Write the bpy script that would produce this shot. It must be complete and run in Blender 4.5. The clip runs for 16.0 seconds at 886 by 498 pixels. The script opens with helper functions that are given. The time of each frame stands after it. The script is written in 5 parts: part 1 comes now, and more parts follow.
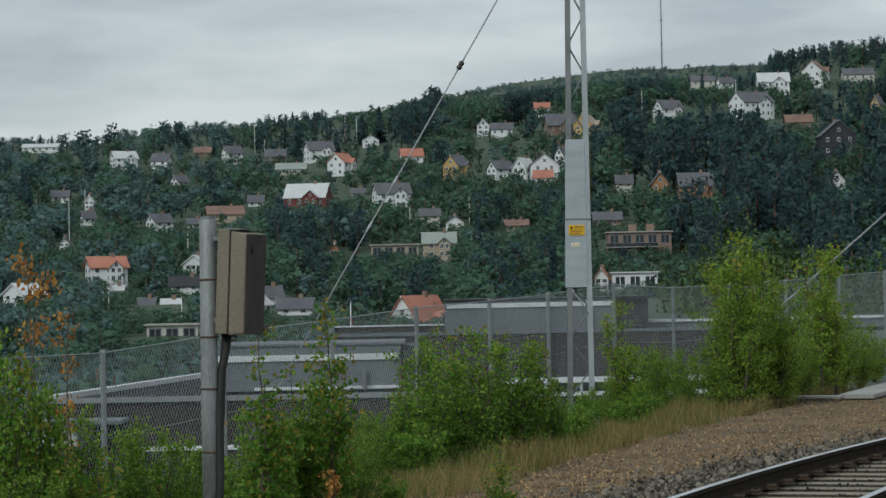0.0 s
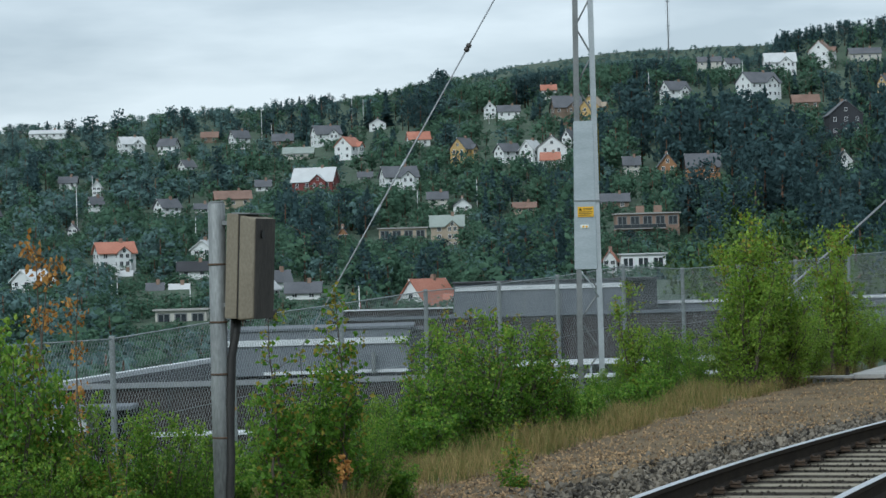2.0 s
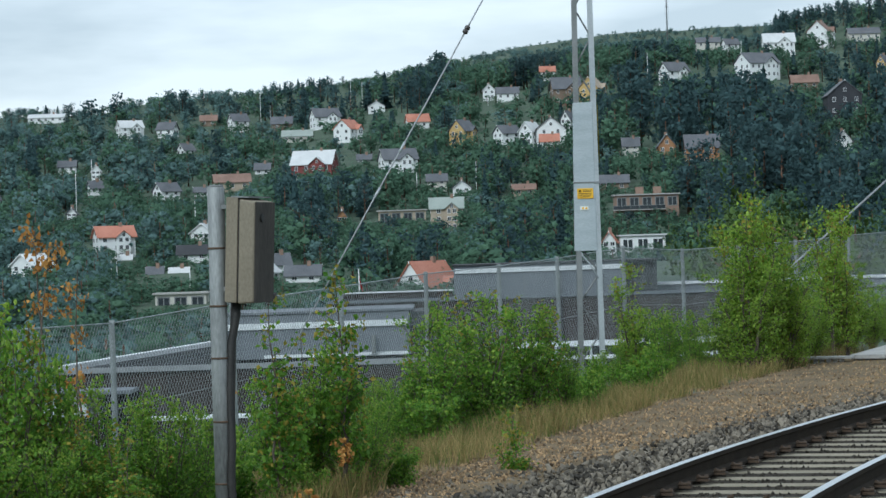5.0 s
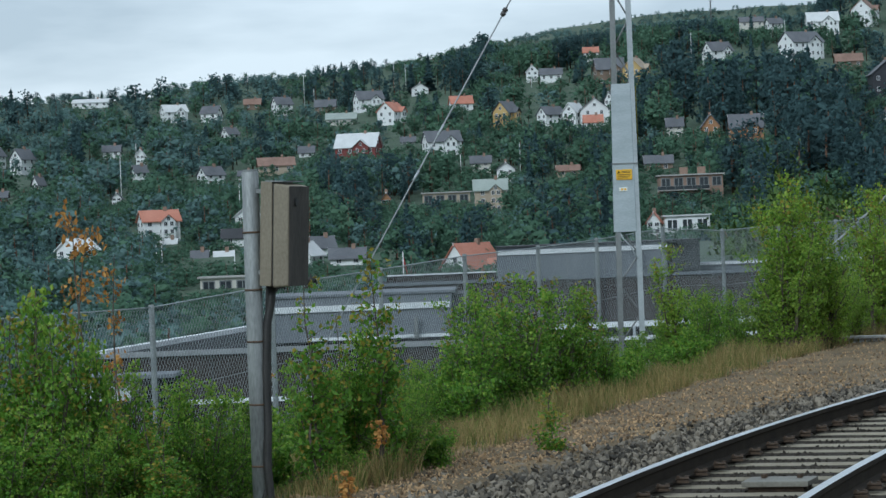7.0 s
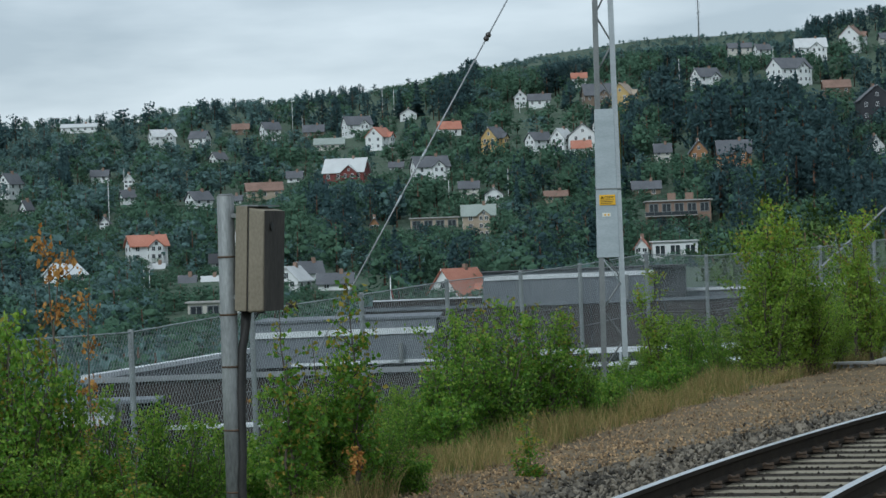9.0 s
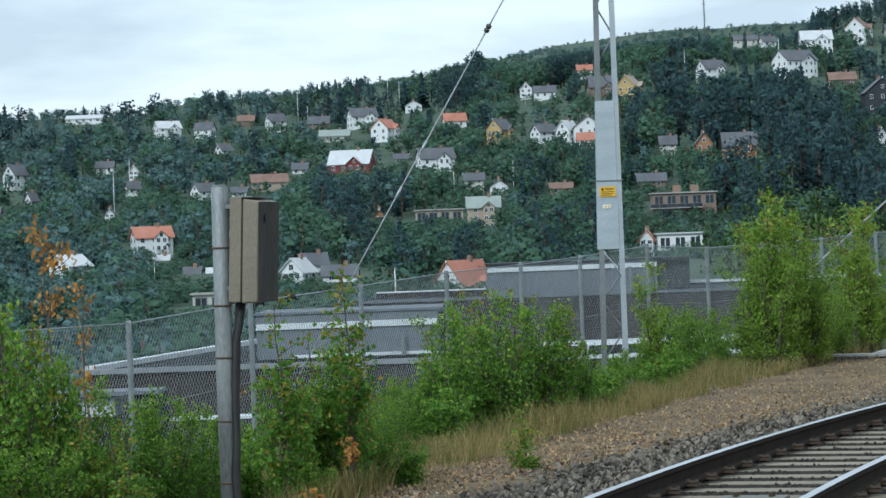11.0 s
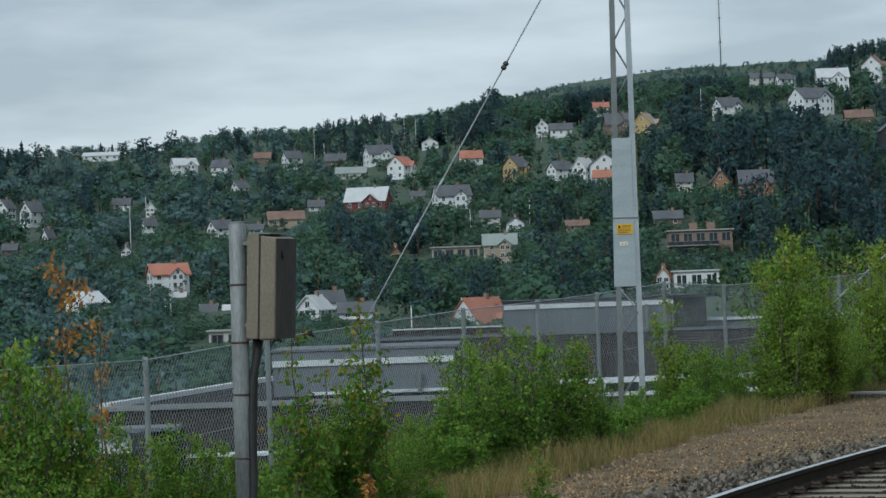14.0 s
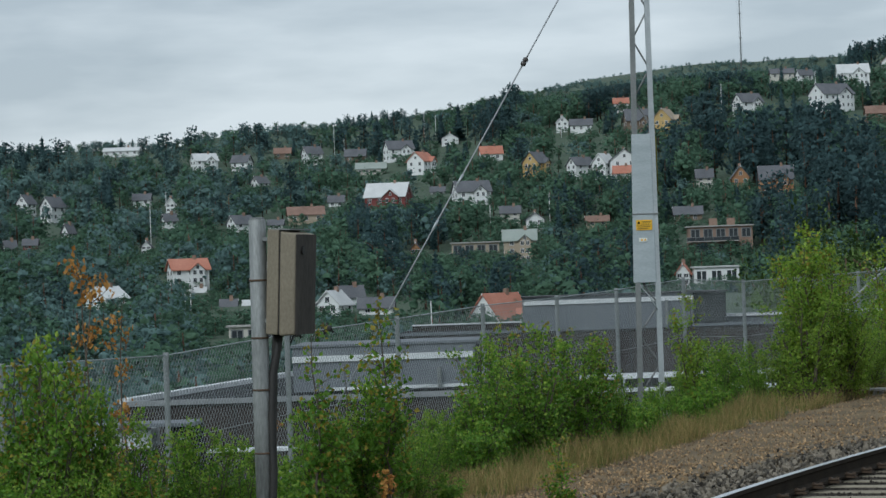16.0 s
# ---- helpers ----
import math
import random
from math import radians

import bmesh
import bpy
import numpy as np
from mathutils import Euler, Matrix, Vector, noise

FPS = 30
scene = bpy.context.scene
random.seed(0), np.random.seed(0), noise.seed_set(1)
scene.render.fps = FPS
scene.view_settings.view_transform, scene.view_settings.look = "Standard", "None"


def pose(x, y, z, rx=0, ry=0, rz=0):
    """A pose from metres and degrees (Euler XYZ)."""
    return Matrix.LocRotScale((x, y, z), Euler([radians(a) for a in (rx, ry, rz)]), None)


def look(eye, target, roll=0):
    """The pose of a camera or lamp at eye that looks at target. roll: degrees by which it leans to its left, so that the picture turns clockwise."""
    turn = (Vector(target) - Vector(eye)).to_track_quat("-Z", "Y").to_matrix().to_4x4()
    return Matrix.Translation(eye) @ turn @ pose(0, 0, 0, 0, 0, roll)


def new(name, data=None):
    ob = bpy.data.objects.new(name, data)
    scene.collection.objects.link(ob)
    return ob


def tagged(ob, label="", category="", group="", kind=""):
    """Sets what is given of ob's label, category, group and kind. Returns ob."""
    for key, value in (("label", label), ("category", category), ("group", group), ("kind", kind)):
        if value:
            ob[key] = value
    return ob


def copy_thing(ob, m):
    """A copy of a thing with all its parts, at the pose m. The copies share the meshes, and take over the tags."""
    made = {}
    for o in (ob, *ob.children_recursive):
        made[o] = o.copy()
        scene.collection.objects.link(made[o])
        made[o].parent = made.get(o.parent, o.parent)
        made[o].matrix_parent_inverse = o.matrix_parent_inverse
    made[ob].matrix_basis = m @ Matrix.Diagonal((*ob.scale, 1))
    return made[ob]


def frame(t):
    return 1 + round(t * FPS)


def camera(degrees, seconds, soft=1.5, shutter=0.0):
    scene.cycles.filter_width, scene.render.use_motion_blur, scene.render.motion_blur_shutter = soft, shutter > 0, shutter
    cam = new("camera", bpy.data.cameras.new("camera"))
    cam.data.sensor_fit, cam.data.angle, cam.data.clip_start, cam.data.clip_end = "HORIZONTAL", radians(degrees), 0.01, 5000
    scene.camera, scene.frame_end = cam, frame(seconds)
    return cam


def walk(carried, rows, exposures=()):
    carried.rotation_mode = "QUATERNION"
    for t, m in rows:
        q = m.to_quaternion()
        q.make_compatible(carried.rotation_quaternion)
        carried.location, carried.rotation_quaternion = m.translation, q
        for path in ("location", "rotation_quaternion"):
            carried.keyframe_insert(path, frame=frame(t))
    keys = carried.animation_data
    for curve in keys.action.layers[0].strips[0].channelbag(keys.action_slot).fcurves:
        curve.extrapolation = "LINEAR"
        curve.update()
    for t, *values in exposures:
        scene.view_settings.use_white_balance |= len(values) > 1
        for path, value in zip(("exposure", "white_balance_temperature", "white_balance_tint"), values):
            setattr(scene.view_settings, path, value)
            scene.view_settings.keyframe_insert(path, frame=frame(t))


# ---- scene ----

def stand(x, y, z, yaw, pitch, roll):
    """Pose of an upright camera: yaw to the right, pitch up, roll, in degrees."""
    return pose(x, y, z, 90 + pitch, 0, -yaw) @ pose(0, 0, 0, 0, 0, roll)


cam = camera(17.822, 16.0)
PATH = [
    (0, stand(-0.101, -0.164, 1.724, 0.101, 0.711, -1.145)),
    (0.5, stand(-0.113, -0.089, 1.722, -0.006, 0.594, -0.911)),
    (1, stand(-0.116, -0.076, 1.724, 0.041, 0.370, -1.176)),
    (1.5, stand(-0.110, -0.118, 1.723, -0.035, 0.159, -1.509)),
    (2, stand(-0.116, -0.066, 1.724, -0.067, 0.371, -1.611)),
    (2.5, stand(-0.115, -0.081, 1.725, -0.094, 0.395, -1.478)),
    (3, stand(-0.120, -0.070, 1.724, 0.109, 0.439, -1.417)),
    (3.5, stand(-0.113, -0.099, 1.722, 0.204, 0.347, -1.906)),
    (4, stand(-0.119, -0.047, 1.724, -0.000, 0.159, -1.812)),
    (6.3, stand(-0.116, -0.030, 1.738, -0.390, -0.378, -2.250)),
    (6.5, stand(-0.104, -0.031, 1.740, -0.483, -0.752, -2.300)),
    (7, stand(-0.037, -0.146, 1.730, -0.990, -0.324, -2.322)),
    (7.5, stand(0.006, -0.184, 1.730, -1.665, -0.507, -3.178)),
    (8, stand(0.009, -0.107, 1.716, -1.588, -0.662, -2.468)),
    (8.5, stand(0.020, -0.048, 1.727, -0.192, 0.714, -2.450)),
    (8.7, stand(0.030, -0.035, 1.726, -0.698, 0.248, -2.250)),
    (10.8, stand(0.124, -0.032, 1.717, -0.801, 0.049, -2.143)),
    (11, stand(0.126, -0.032, 1.717, -0.847, 0.019, -2.143)),
    (11.5, stand(0.117, 0.040, 1.720, -0.741, -0.083, -2.128)),
    (12, stand(0.116, -0.028, 1.714, -0.794, -0.368, -1.951)),
    (12.5, stand(0.111, -0.024, 1.713, -1.060, -0.172, -1.645)),
    (13, stand(0.106, -0.012, 1.716, -1.363, 0.098, -1.949)),
    (13.5, stand(0.110, -0.038, 1.716, -1.329, -0.037, -2.409)),
    (14, stand(0.116, -0.019, 1.715, -1.148, 0.786, -2.075)),
    (14.5, stand(0.114, -0.023, 1.719, -1.179, 0.928, -2.199)),
    (15, stand(0.120, -0.066, 1.715, -1.263, 0.871, -2.186)),
    (15.5, stand(0.123, -0.093, 1.716, -1.516, 0.957, -1.874)),
    (16, stand(0.122, -0.079, 1.717, -1.554, 0.711, -2.015)),
]
EXPOSURE = [(t, s - 0.27, k, n) for t, s, k, n in (
    (0, 0.13, 6080, 4), (0.5, 0.42, 6050, 4), (1.0, 0.53, 5950, 2), (1.5, 0.55, 5700, 2), (2.0, 0.5, 5700, 2), (3.0, 0.48, 5700, 2), (3.5, 0.49, 5700, 2), (4.0, 0.5, 5700, 2), (6.5, 1.02, 5520, 2),
    (7.0, 0.5, 5520, 2), (7.5, 0.52, 5520, 2), (8.0, 1.1, 5520, 2), (8.5, 0.3, 5700, 2), (11.0, 0.78, 5520, 2), (11.5, 0.76, 5520, 2), (12.0, 0.88, 5520, 2), (12.5, 0.76, 5520, 2), (13.0, 0.5, 5520, 2),
    (13.5, 0.40, 5520, 2), (14.0, 0.22, 5700, 2), (14.5, 0.19, 5850, 4), (15.0, 0.26, 5850, 4), (16.0, 0.28, 5850, 4))]
walk(cam, PATH, EXPOSURE)

# ---- world and sun: bright overcast ----
world = bpy.data.worlds.new("overcast")
scene.world = world
world.use_nodes = True
wn = world.node_tree
wn.nodes.clear()
w_out = wn.nodes.new("ShaderNodeOutputWorld")
w_bg = wn.nodes.new("ShaderNodeBackground")
sky = wn.nodes.new("ShaderNodeTexSky")
sky.sky_type = "NISHITA"
sky.sun_disc = False
sky.sun_elevation, sky.sun_rotation = radians(38), radians(209)
w_scale = wn.nodes.new("ShaderNodeMix")
w_scale.data_type, w_scale.blend_type = "RGBA", "MULTIPLY"
w_scale.inputs[0].default_value = 1.0
w_scale.inputs[7].default_value = (0.1, 0.1, 0.1, 1)
w_tc = wn.nodes.new("ShaderNodeTexCoord")
w_map = wn.nodes.new("ShaderNodeMapping")
w_map.inputs["Scale"].default_value = (1.0, 1.0, 4.5)
w_noise = wn.nodes.new("ShaderNodeTexNoise")
w_noise.inputs["Scale"].default_value = 7.0
w_noise.inputs["Detail"].default_value = 5.0
w_noise.inputs["Roughness"].default_value = 0.5
w_ramp = wn.nodes.new("ShaderNodeValToRGB")
w_ramp.color_ramp.elements[0].position, w_ramp.color_ramp.elements[0].color = 0.38, (0.485, 0.51, 0.535, 1)
w_ramp.color_ramp.elements[1].position, w_ramp.color_ramp.elements[1].color = 0.6, (0.735, 0.74, 0.745, 1)
w_mix = wn.nodes.new("ShaderNodeMix")
w_mix.data_type = "RGBA"
w_mix.inputs[0].default_value = 0.88
wn.links.new(sky.outputs[0], w_scale.inputs[6])
wn.links.new(w_tc.outputs["Generated"], w_map.inputs[0])
wn.links.new(w_map.outputs[0], w_noise.inputs["Vector"])
wn.links.new(w_noise.outputs["Fac"], w_ramp.inputs[0])
wn.links.new(w_scale.outputs[2], w_mix.inputs[6])
wn.links.new(w_ramp.outputs[0], w_mix.inputs[7])
wn.links.new(w_mix.outputs[2], w_bg.inputs[0])
w_bg.inputs[1].default_value = 1.0
wn.links.new(w_bg.outputs[0], w_out.inputs[0])

sun_data = bpy.data.lights.new("sun", "SUN")
sun_data.energy, sun_data.angle, sun_data.color = 1.3, radians(22), (1.0, 0.97, 0.92)
sun = new("sun", sun_data)
sun.matrix_world = look((0, 0, 60), (38, 68, 0))


# ---- materials ----
def material(name, dark, light, rough=0.8, scale=4.0, fine=40.0, bump=0.0, metal=0.0, island=0.0, objects=0.0, spec=0.5, through_leaf=0.0, stretch=None):
    """Two-scale noise between two base colours, with island or object variation and fine relief."""
    m = bpy.data.materials.new(name)
    m.use_nodes = True
    nt = m.node_tree
    n, l = nt.nodes, nt.links
    b = n["Principled BSDF"]
    b.inputs["Roughness"].default_value = rough
    b.inputs["Metallic"].default_value = metal
    b.inputs["Specular IOR Level"].default_value = spec
    tc = n.new("ShaderNodeTexCoord")
    src = tc.outputs["Object"]
    if stretch:
        mp = n.new("ShaderNodeMapping")
        mp.inputs["Scale"].default_value = stretch
        l.new(src, mp.inputs[0])
        src = mp.outputs[0]
    n1 = n.new("ShaderNodeTexNoise")
    n1.inputs["Scale"].default_value, n1.inputs["Detail"].default_value = scale, 3.0
    n2 = n.new("ShaderNodeTexNoise")
    n2.inputs["Scale"].default_value, n2.inputs["Detail"].default_value = fine, 2.0
    l.new(src, n1.inputs["Vector"])
    l.new(src, n2.inputs["Vector"])
    add = n.new("ShaderNodeMath")
    add.operation = "MULTIPLY_ADD"
    add.inputs[1].default_value = 0.45
    l.new(n2.outputs["Fac"], add.inputs[0])
    mul = n.new("ShaderNodeMath")
    mul.operation = "MULTIPLY"
    mul.inputs[1].default_value = 0.55
    l.new(n1.outputs["Fac"], mul.inputs[0])
    l.new(mul.outputs[0], add.inputs[2])
    fac = add.outputs[0]
    if island or objects:
        if island:
            g = n.new("ShaderNodeNewGeometry")
            rnd = g.outputs["Random Per Island"]
        else:
            g = n.new("ShaderNodeObjectInfo")
            rnd = g.outputs["Random"]
        am = max(island, objects)
        mm = n.new("ShaderNodeMix")
        mm.inputs[0].default_value = am
        l.new(fac, mm.inputs[2])
        l.new(rnd, mm.inputs[3])
        fac = mm.outputs[0]
    ramp = n.new("ShaderNodeValToRGB")
    lo = 0.3 if not (island or objects) else 0.15
    ramp.color_ramp.elements[0].position, ramp.color_ramp.elements[0].color = lo, (*dark, 1)
    ramp.color_ramp.elements[1].position, ramp.color_ramp.elements[1].color = 1 - lo, (*light, 1)
    l.new(fac, ramp.inputs[0])
    l.new(ramp.outputs[0], b.inputs["Base Color"])
    if bump:
        bp = n.new("ShaderNodeBump")
        bp.inputs["Strength"].default_value = bump
        bp.inputs["Distance"].default_value = 0.5 / fine
        l.new(n2.outputs["Fac"], bp.inputs["Height"])
        l.new(bp.outputs[0], b.inputs["Normal"])
    if through_leaf:
        tr = n.new("ShaderNodeBsdfTranslucent")
        l.new(ramp.outputs[0], tr.inputs[0])
        mx = n.new("ShaderNodeMixShader")
        mx.inputs[0].default_value = through_leaf
        l.new(b.outputs[0], mx.inputs[1])
        l.new(tr.outputs[0], mx.inputs[2])
        l.new(mx.outputs[0], n["Material Output"].inputs[0])
    return m


def ground_material():
    """Soil and turf with large patches."""
    return material("soil_and_turf", (0.035, 0.06, 0.04), (0.085, 0.125, 0.075), 0.95, 0.12, 1.2, 0.6)


M = {}
M["turf"] = ground_material()
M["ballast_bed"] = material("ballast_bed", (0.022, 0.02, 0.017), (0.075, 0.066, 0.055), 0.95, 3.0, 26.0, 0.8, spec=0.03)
M["shoulder"] = material("ballast_shoulder_bed", (0.04, 0.034, 0.026), (0.17, 0.145, 0.11), 0.95, 3.0, 30.0, 1.0)
M["stone"] = material("crushed_stone", (0.03, 0.026, 0.02), (0.24, 0.208, 0.16), 0.85, 9.0, 60.0, 0.5, island=0.8)
M["chip_bed"] = material("rusty_gravel_bed", (0.05, 0.037, 0.02), (0.215, 0.15, 0.072), 0.95, 1.1, 38.0, 1.0)
M["chip"] = material("rusty_gravel", (0.08, 0.053, 0.03), (0.47, 0.32, 0.17), 0.9, 6.0, 50.0, 0.3, island=0.7)
M["rail_side"] = material("rusty_rail_web", (0.014, 0.011, 0.008), (0.04, 0.03, 0.02), 0.85, 5.0, 60.0, 0.3, spec=0.15)
M["rail_top"] = material("worn_rail_head", (0.55, 0.56, 0.58), (0.75, 0.76, 0.78), 0.28, 5.0, 80.0, 0.0, metal=1.0)
M["sleeper"] = material("weathered_concrete_sleeper", (0.16, 0.14, 0.1), (0.36, 0.325, 0.25), 0.9, 5.0, 50.0, 0.4, objects=0.3, spec=0.15)
M["clip"] = material("rusty_fastening", (0.025, 0.018, 0.012), (0.09, 0.055, 0.03), 0.75, 12.0, 80.0, 0.2)
M["balise"] = material("balise_plate", (0.10, 0.093, 0.075), (0.21, 0.20, 0.165), 0.6, 4.0, 40.0, 0.1)
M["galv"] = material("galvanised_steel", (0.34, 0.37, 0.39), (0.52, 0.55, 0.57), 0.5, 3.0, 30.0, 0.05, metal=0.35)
M["galv_dark"] = material("dark_steel", (0.16, 0.17, 0.17), (0.28, 0.29, 0.29), 0.6, 3.0, 30.0, 0.05, metal=0.35)
M["cover"] = material("grey_cover_sheet", (0.34, 0.385, 0.41), (0.50, 0.545, 0.57), 0.45, 1.6, 24.0, 0.04, metal=0.2, stretch=(1, 1, 4))
M["yellow"] = material("warning_yellow", (0.72, 0.40, 0.015), (0.85, 0.50, 0.03), 0.5, 9.0, 60.0)
M["ink"] = material("dark_print", (0.03, 0.025, 0.02), (0.06, 0.05, 0.04), 0.6)
M["label"] = material("white_label", (0.7, 0.7, 0.66), (0.82, 0.82, 0.8), 0.5)
M["pole"] = material("zinc_pole", (0.15, 0.16, 0.16), (0.37, 0.385, 0.38), 0.6, 3.0, 26.0, 0.08, metal=0.3, stretch=(2.5, 2.5, 0.6))
M["band"] = material("rusty_band", (0.05, 0.035, 0.025), (0.16, 0.10, 0.06), 0.8, 10.0, 60.0)
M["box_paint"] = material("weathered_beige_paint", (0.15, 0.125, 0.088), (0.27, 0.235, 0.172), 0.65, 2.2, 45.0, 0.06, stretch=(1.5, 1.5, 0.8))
# Dirt of the lid face plus the shade on that side, in one colour.
M["box_dark"] = material("dirty_shaded_beige_paint", (0.02, 0.017, 0.015), (0.075, 0.064, 0.052), 0.75, 4.0, 26.0, 0.2, stretch=(2, 2, 0.6))
M["rubber"] = material("black_cable", (0.012, 0.012, 0.012), (0.035, 0.033, 0.03), 0.6, 8.0, 60.0)
M["steel_wire"] = material("steel_wire", (0.26, 0.27, 0.28), (0.4, 0.41, 0.42), 0.5, 8.0, 60.0, metal=0.4)
M["ceramic"] = material("dark_insulator", (0.03, 0.028, 0.026), (0.07, 0.06, 0.055), 0.3, 8.0, 60.0)
M["fence_post"] = material("fence_post_steel", (0.20, 0.22, 0.22), (0.33, 0.35, 0.355), 0.6, 6.0, 40.0, metal=0.3)
M["fence_wire"] = material("fence_wire", (0.28, 0.31, 0.32), (0.42, 0.45, 0.46), 0.5, 6.0, 40.0, metal=0.4)
M["clad"] = material("brown_cladding", (0.034, 0.028, 0.027), (0.062, 0.05, 0.047), 0.8, 0.7, 9.0, 0.2, spec=0.2)
M["plant_grey"] = material("grey_plant_room_sheet", (0.125, 0.14, 0.16), (0.185, 0.20, 0.222), 0.6, 0.5, 6.0, 0.05, spec=0.25)
# Near-black that paints the shade inside an opening.
M["opening_shade"] = material("painted_opening_shade", (0.008, 0.008, 0.009), (0.02, 0.02, 0.022), 0.9, 0.7, 9.0, spec=0.1)
M["plant_dark"] = material("dark_louvre", (0.018, 0.02, 0.023), (0.04, 0.043, 0.047), 0.7, 0.7, 9.0)
M["flashing"] = material("pale_flashing", (0.60, 0.62, 0.64), (0.80, 0.82, 0.83), 0.45, 0.8, 9.0)
M["membrane"] = material("roof_membrane", (0.20, 0.21, 0.22), (0.32, 0.33, 0.34), 0.85, 0.4, 5.0, 0.1)
M["felt"] = material("dark_roof_felt", (0.022, 0.023, 0.026), (0.05, 0.052, 0.056), 0.95, 0.4, 5.0, 0.1, spec=0.05)
M["flag_red"] = material("red_flag_cloth", (0.35, 0.03, 0.03), (0.5, 0.06, 0.05), 0.8, 2.0, 20.0)
M["concrete"] = material("worn_concrete", (0.26, 0.255, 0.24), (0.46, 0.45, 0.43), 0.9, 2.0, 20.0, 0.3)
WALL = {}
for key, lo, hi in (("white", (0.66, 0.68, 0.68), (0.80, 0.81, 0.80)), ("cream", (0.48, 0.47, 0.42), (0.60, 0.58, 0.52)), ("barn", (0.13, 0.03, 0.028), (0.21, 0.05, 0.042)),
                    ("ochre", (0.42, 0.29, 0.11), (0.56, 0.40, 0.17)), ("timber", (0.14, 0.10, 0.075), (0.24, 0.18, 0.13)), ("tan", (0.32, 0.26, 0.19), (0.46, 0.39, 0.30)),
                    ("orange", (0.27, 0.135, 0.06), (0.40, 0.22, 0.11)), ("black", (0.02, 0.022, 0.028), (0.045, 0.047, 0.055)), ("brick", (0.20, 0.13, 0.095), (0.32, 0.22, 0.165))):
    WALL[key] = material(key + "_boards", lo, hi, 0.7, 0.25, 3.0, 0.15)
ROOF = {}
for key, lo, hi in (("white", (0.6, 0.61, 0.61), (0.75, 0.76, 0.76)), ("slate", (0.075, 0.08, 0.09), (0.15, 0.155, 0.17)), ("red", (0.36, 0.135, 0.085), (0.52, 0.235, 0.165)), ("pale", (0.48, 0.49, 0.49), (0.64, 0.65, 0.65)),
                    ("brown", (0.16, 0.095, 0.07), (0.28, 0.18, 0.14)), ("green", (0.24, 0.28, 0.25), (0.34, 0.38, 0.35)), ("black", (0.025, 0.026, 0.03), (0.05, 0.052, 0.058)),
                    ("tan", (0.30, 0.24, 0.18), (0.42, 0.35, 0.27))):
    ROOF[key] = material(key + "_roofing", lo, hi, 0.75, 0.3, 4.0, 0.2)
M["frame_white"] = material("white_window_frame", (0.68, 0.69, 0.69), (0.8, 0.8, 0.8), 0.6, 1.0, 9.0)
M["pane"] = material("dark_window_glass", (0.02, 0.024, 0.03), (0.06, 0.07, 0.08), 0.12, 0.6, 5.0, spec=0.8)
M["bark"] = material("bark", (0.05, 0.04, 0.03), (0.16, 0.13, 0.10), 0.9, 2.0, 20.0, 0.4)
M["pine_bark"] = material("pine_bark", (0.09, 0.055, 0.038), (0.22, 0.13, 0.085), 0.9, 1.0, 9.0, 0.4)
# Hillside crowns lifted and blued: distance haze is put into the base colour.
M["leaf_far"] = material("hazed_broadleaf_crowns", (0.08, 0.165, 0.115), (0.205, 0.345, 0.22), 0.75, 0.10, 2.2, 0.6, island=0.2, spec=0.15, through_leaf=0.5)
M["hazed_far"] = material("hazed_grey_green_crowns", (0.14, 0.24, 0.235), (0.24, 0.37, 0.345), 0.75, 0.10, 2.2, 0.6, island=0.2, spec=0.15, through_leaf=0.5)
M["leaf_near"] = material("bright_crowns", (0.055, 0.115, 0.03), (0.16, 0.25, 0.062), 0.65, 0.3, 4.0, 0.3, island=0.35, spec=0.3, through_leaf=0.25)
# Pine and spruce carry the same haze in their colours.
M["pine_far"] = material("hazed_pine_crowns", (0.06, 0.115, 0.122), (0.13, 0.215, 0.215), 0.8, 0.12, 2.6, 0.6, island=0.2, spec=0.15, through_leaf=0.5)
M["spruce_far"] = material("hazed_spruce_crowns", (0.05, 0.098, 0.105), (0.11, 0.19, 0.195), 0.8, 0.12, 2.6, 0.6, island=0.2, spec=0.15, through_leaf=0.5)
M["leaf"] = material("birch_leaves", (0.048, 0.138, 0.012), (0.215, 0.39, 0.046), 0.5, 1.2, 20.0, 0.0, island=0.55, spec=0.35, through_leaf=0.45)
M["leaf_lime"] = material("lime_leaves", (0.13, 0.245, 0.022), (0.36, 0.49, 0.07), 0.5, 1.2, 20.0, 0.0, island=0.55, spec=0.35, through_leaf=0.45)
M["leaf_turn"] = material("turning_leaves", (0.20, 0.19, 0.025), (0.38, 0.31, 0.05), 0.6, 1.2, 20.0, 0.0, island=0.6, spec=0.3, through_leaf=0.3)
M["leaf_dead"] = material("withered_leaves", (0.30, 0.13, 0.03), (0.58, 0.33, 0.10), 0.7, 2.0, 20.0, 0.0, island=0.7, spec=0.2, through_leaf=0.25)
M["straw"] = material("dry_grass", (0.14, 0.105, 0.038), (0.43, 0.33, 0.14), 0.8, 1.5, 20.0, 0.0, island=0.6, spec=0.2, through_leaf=0.25)
M["grass"] = material("green_grass", (0.06, 0.10, 0.02), (0.19, 0.21, 0.06), 0.8, 1.5, 20.0, 0.0, island=0.6, spec=0.2, through_leaf=0.25)


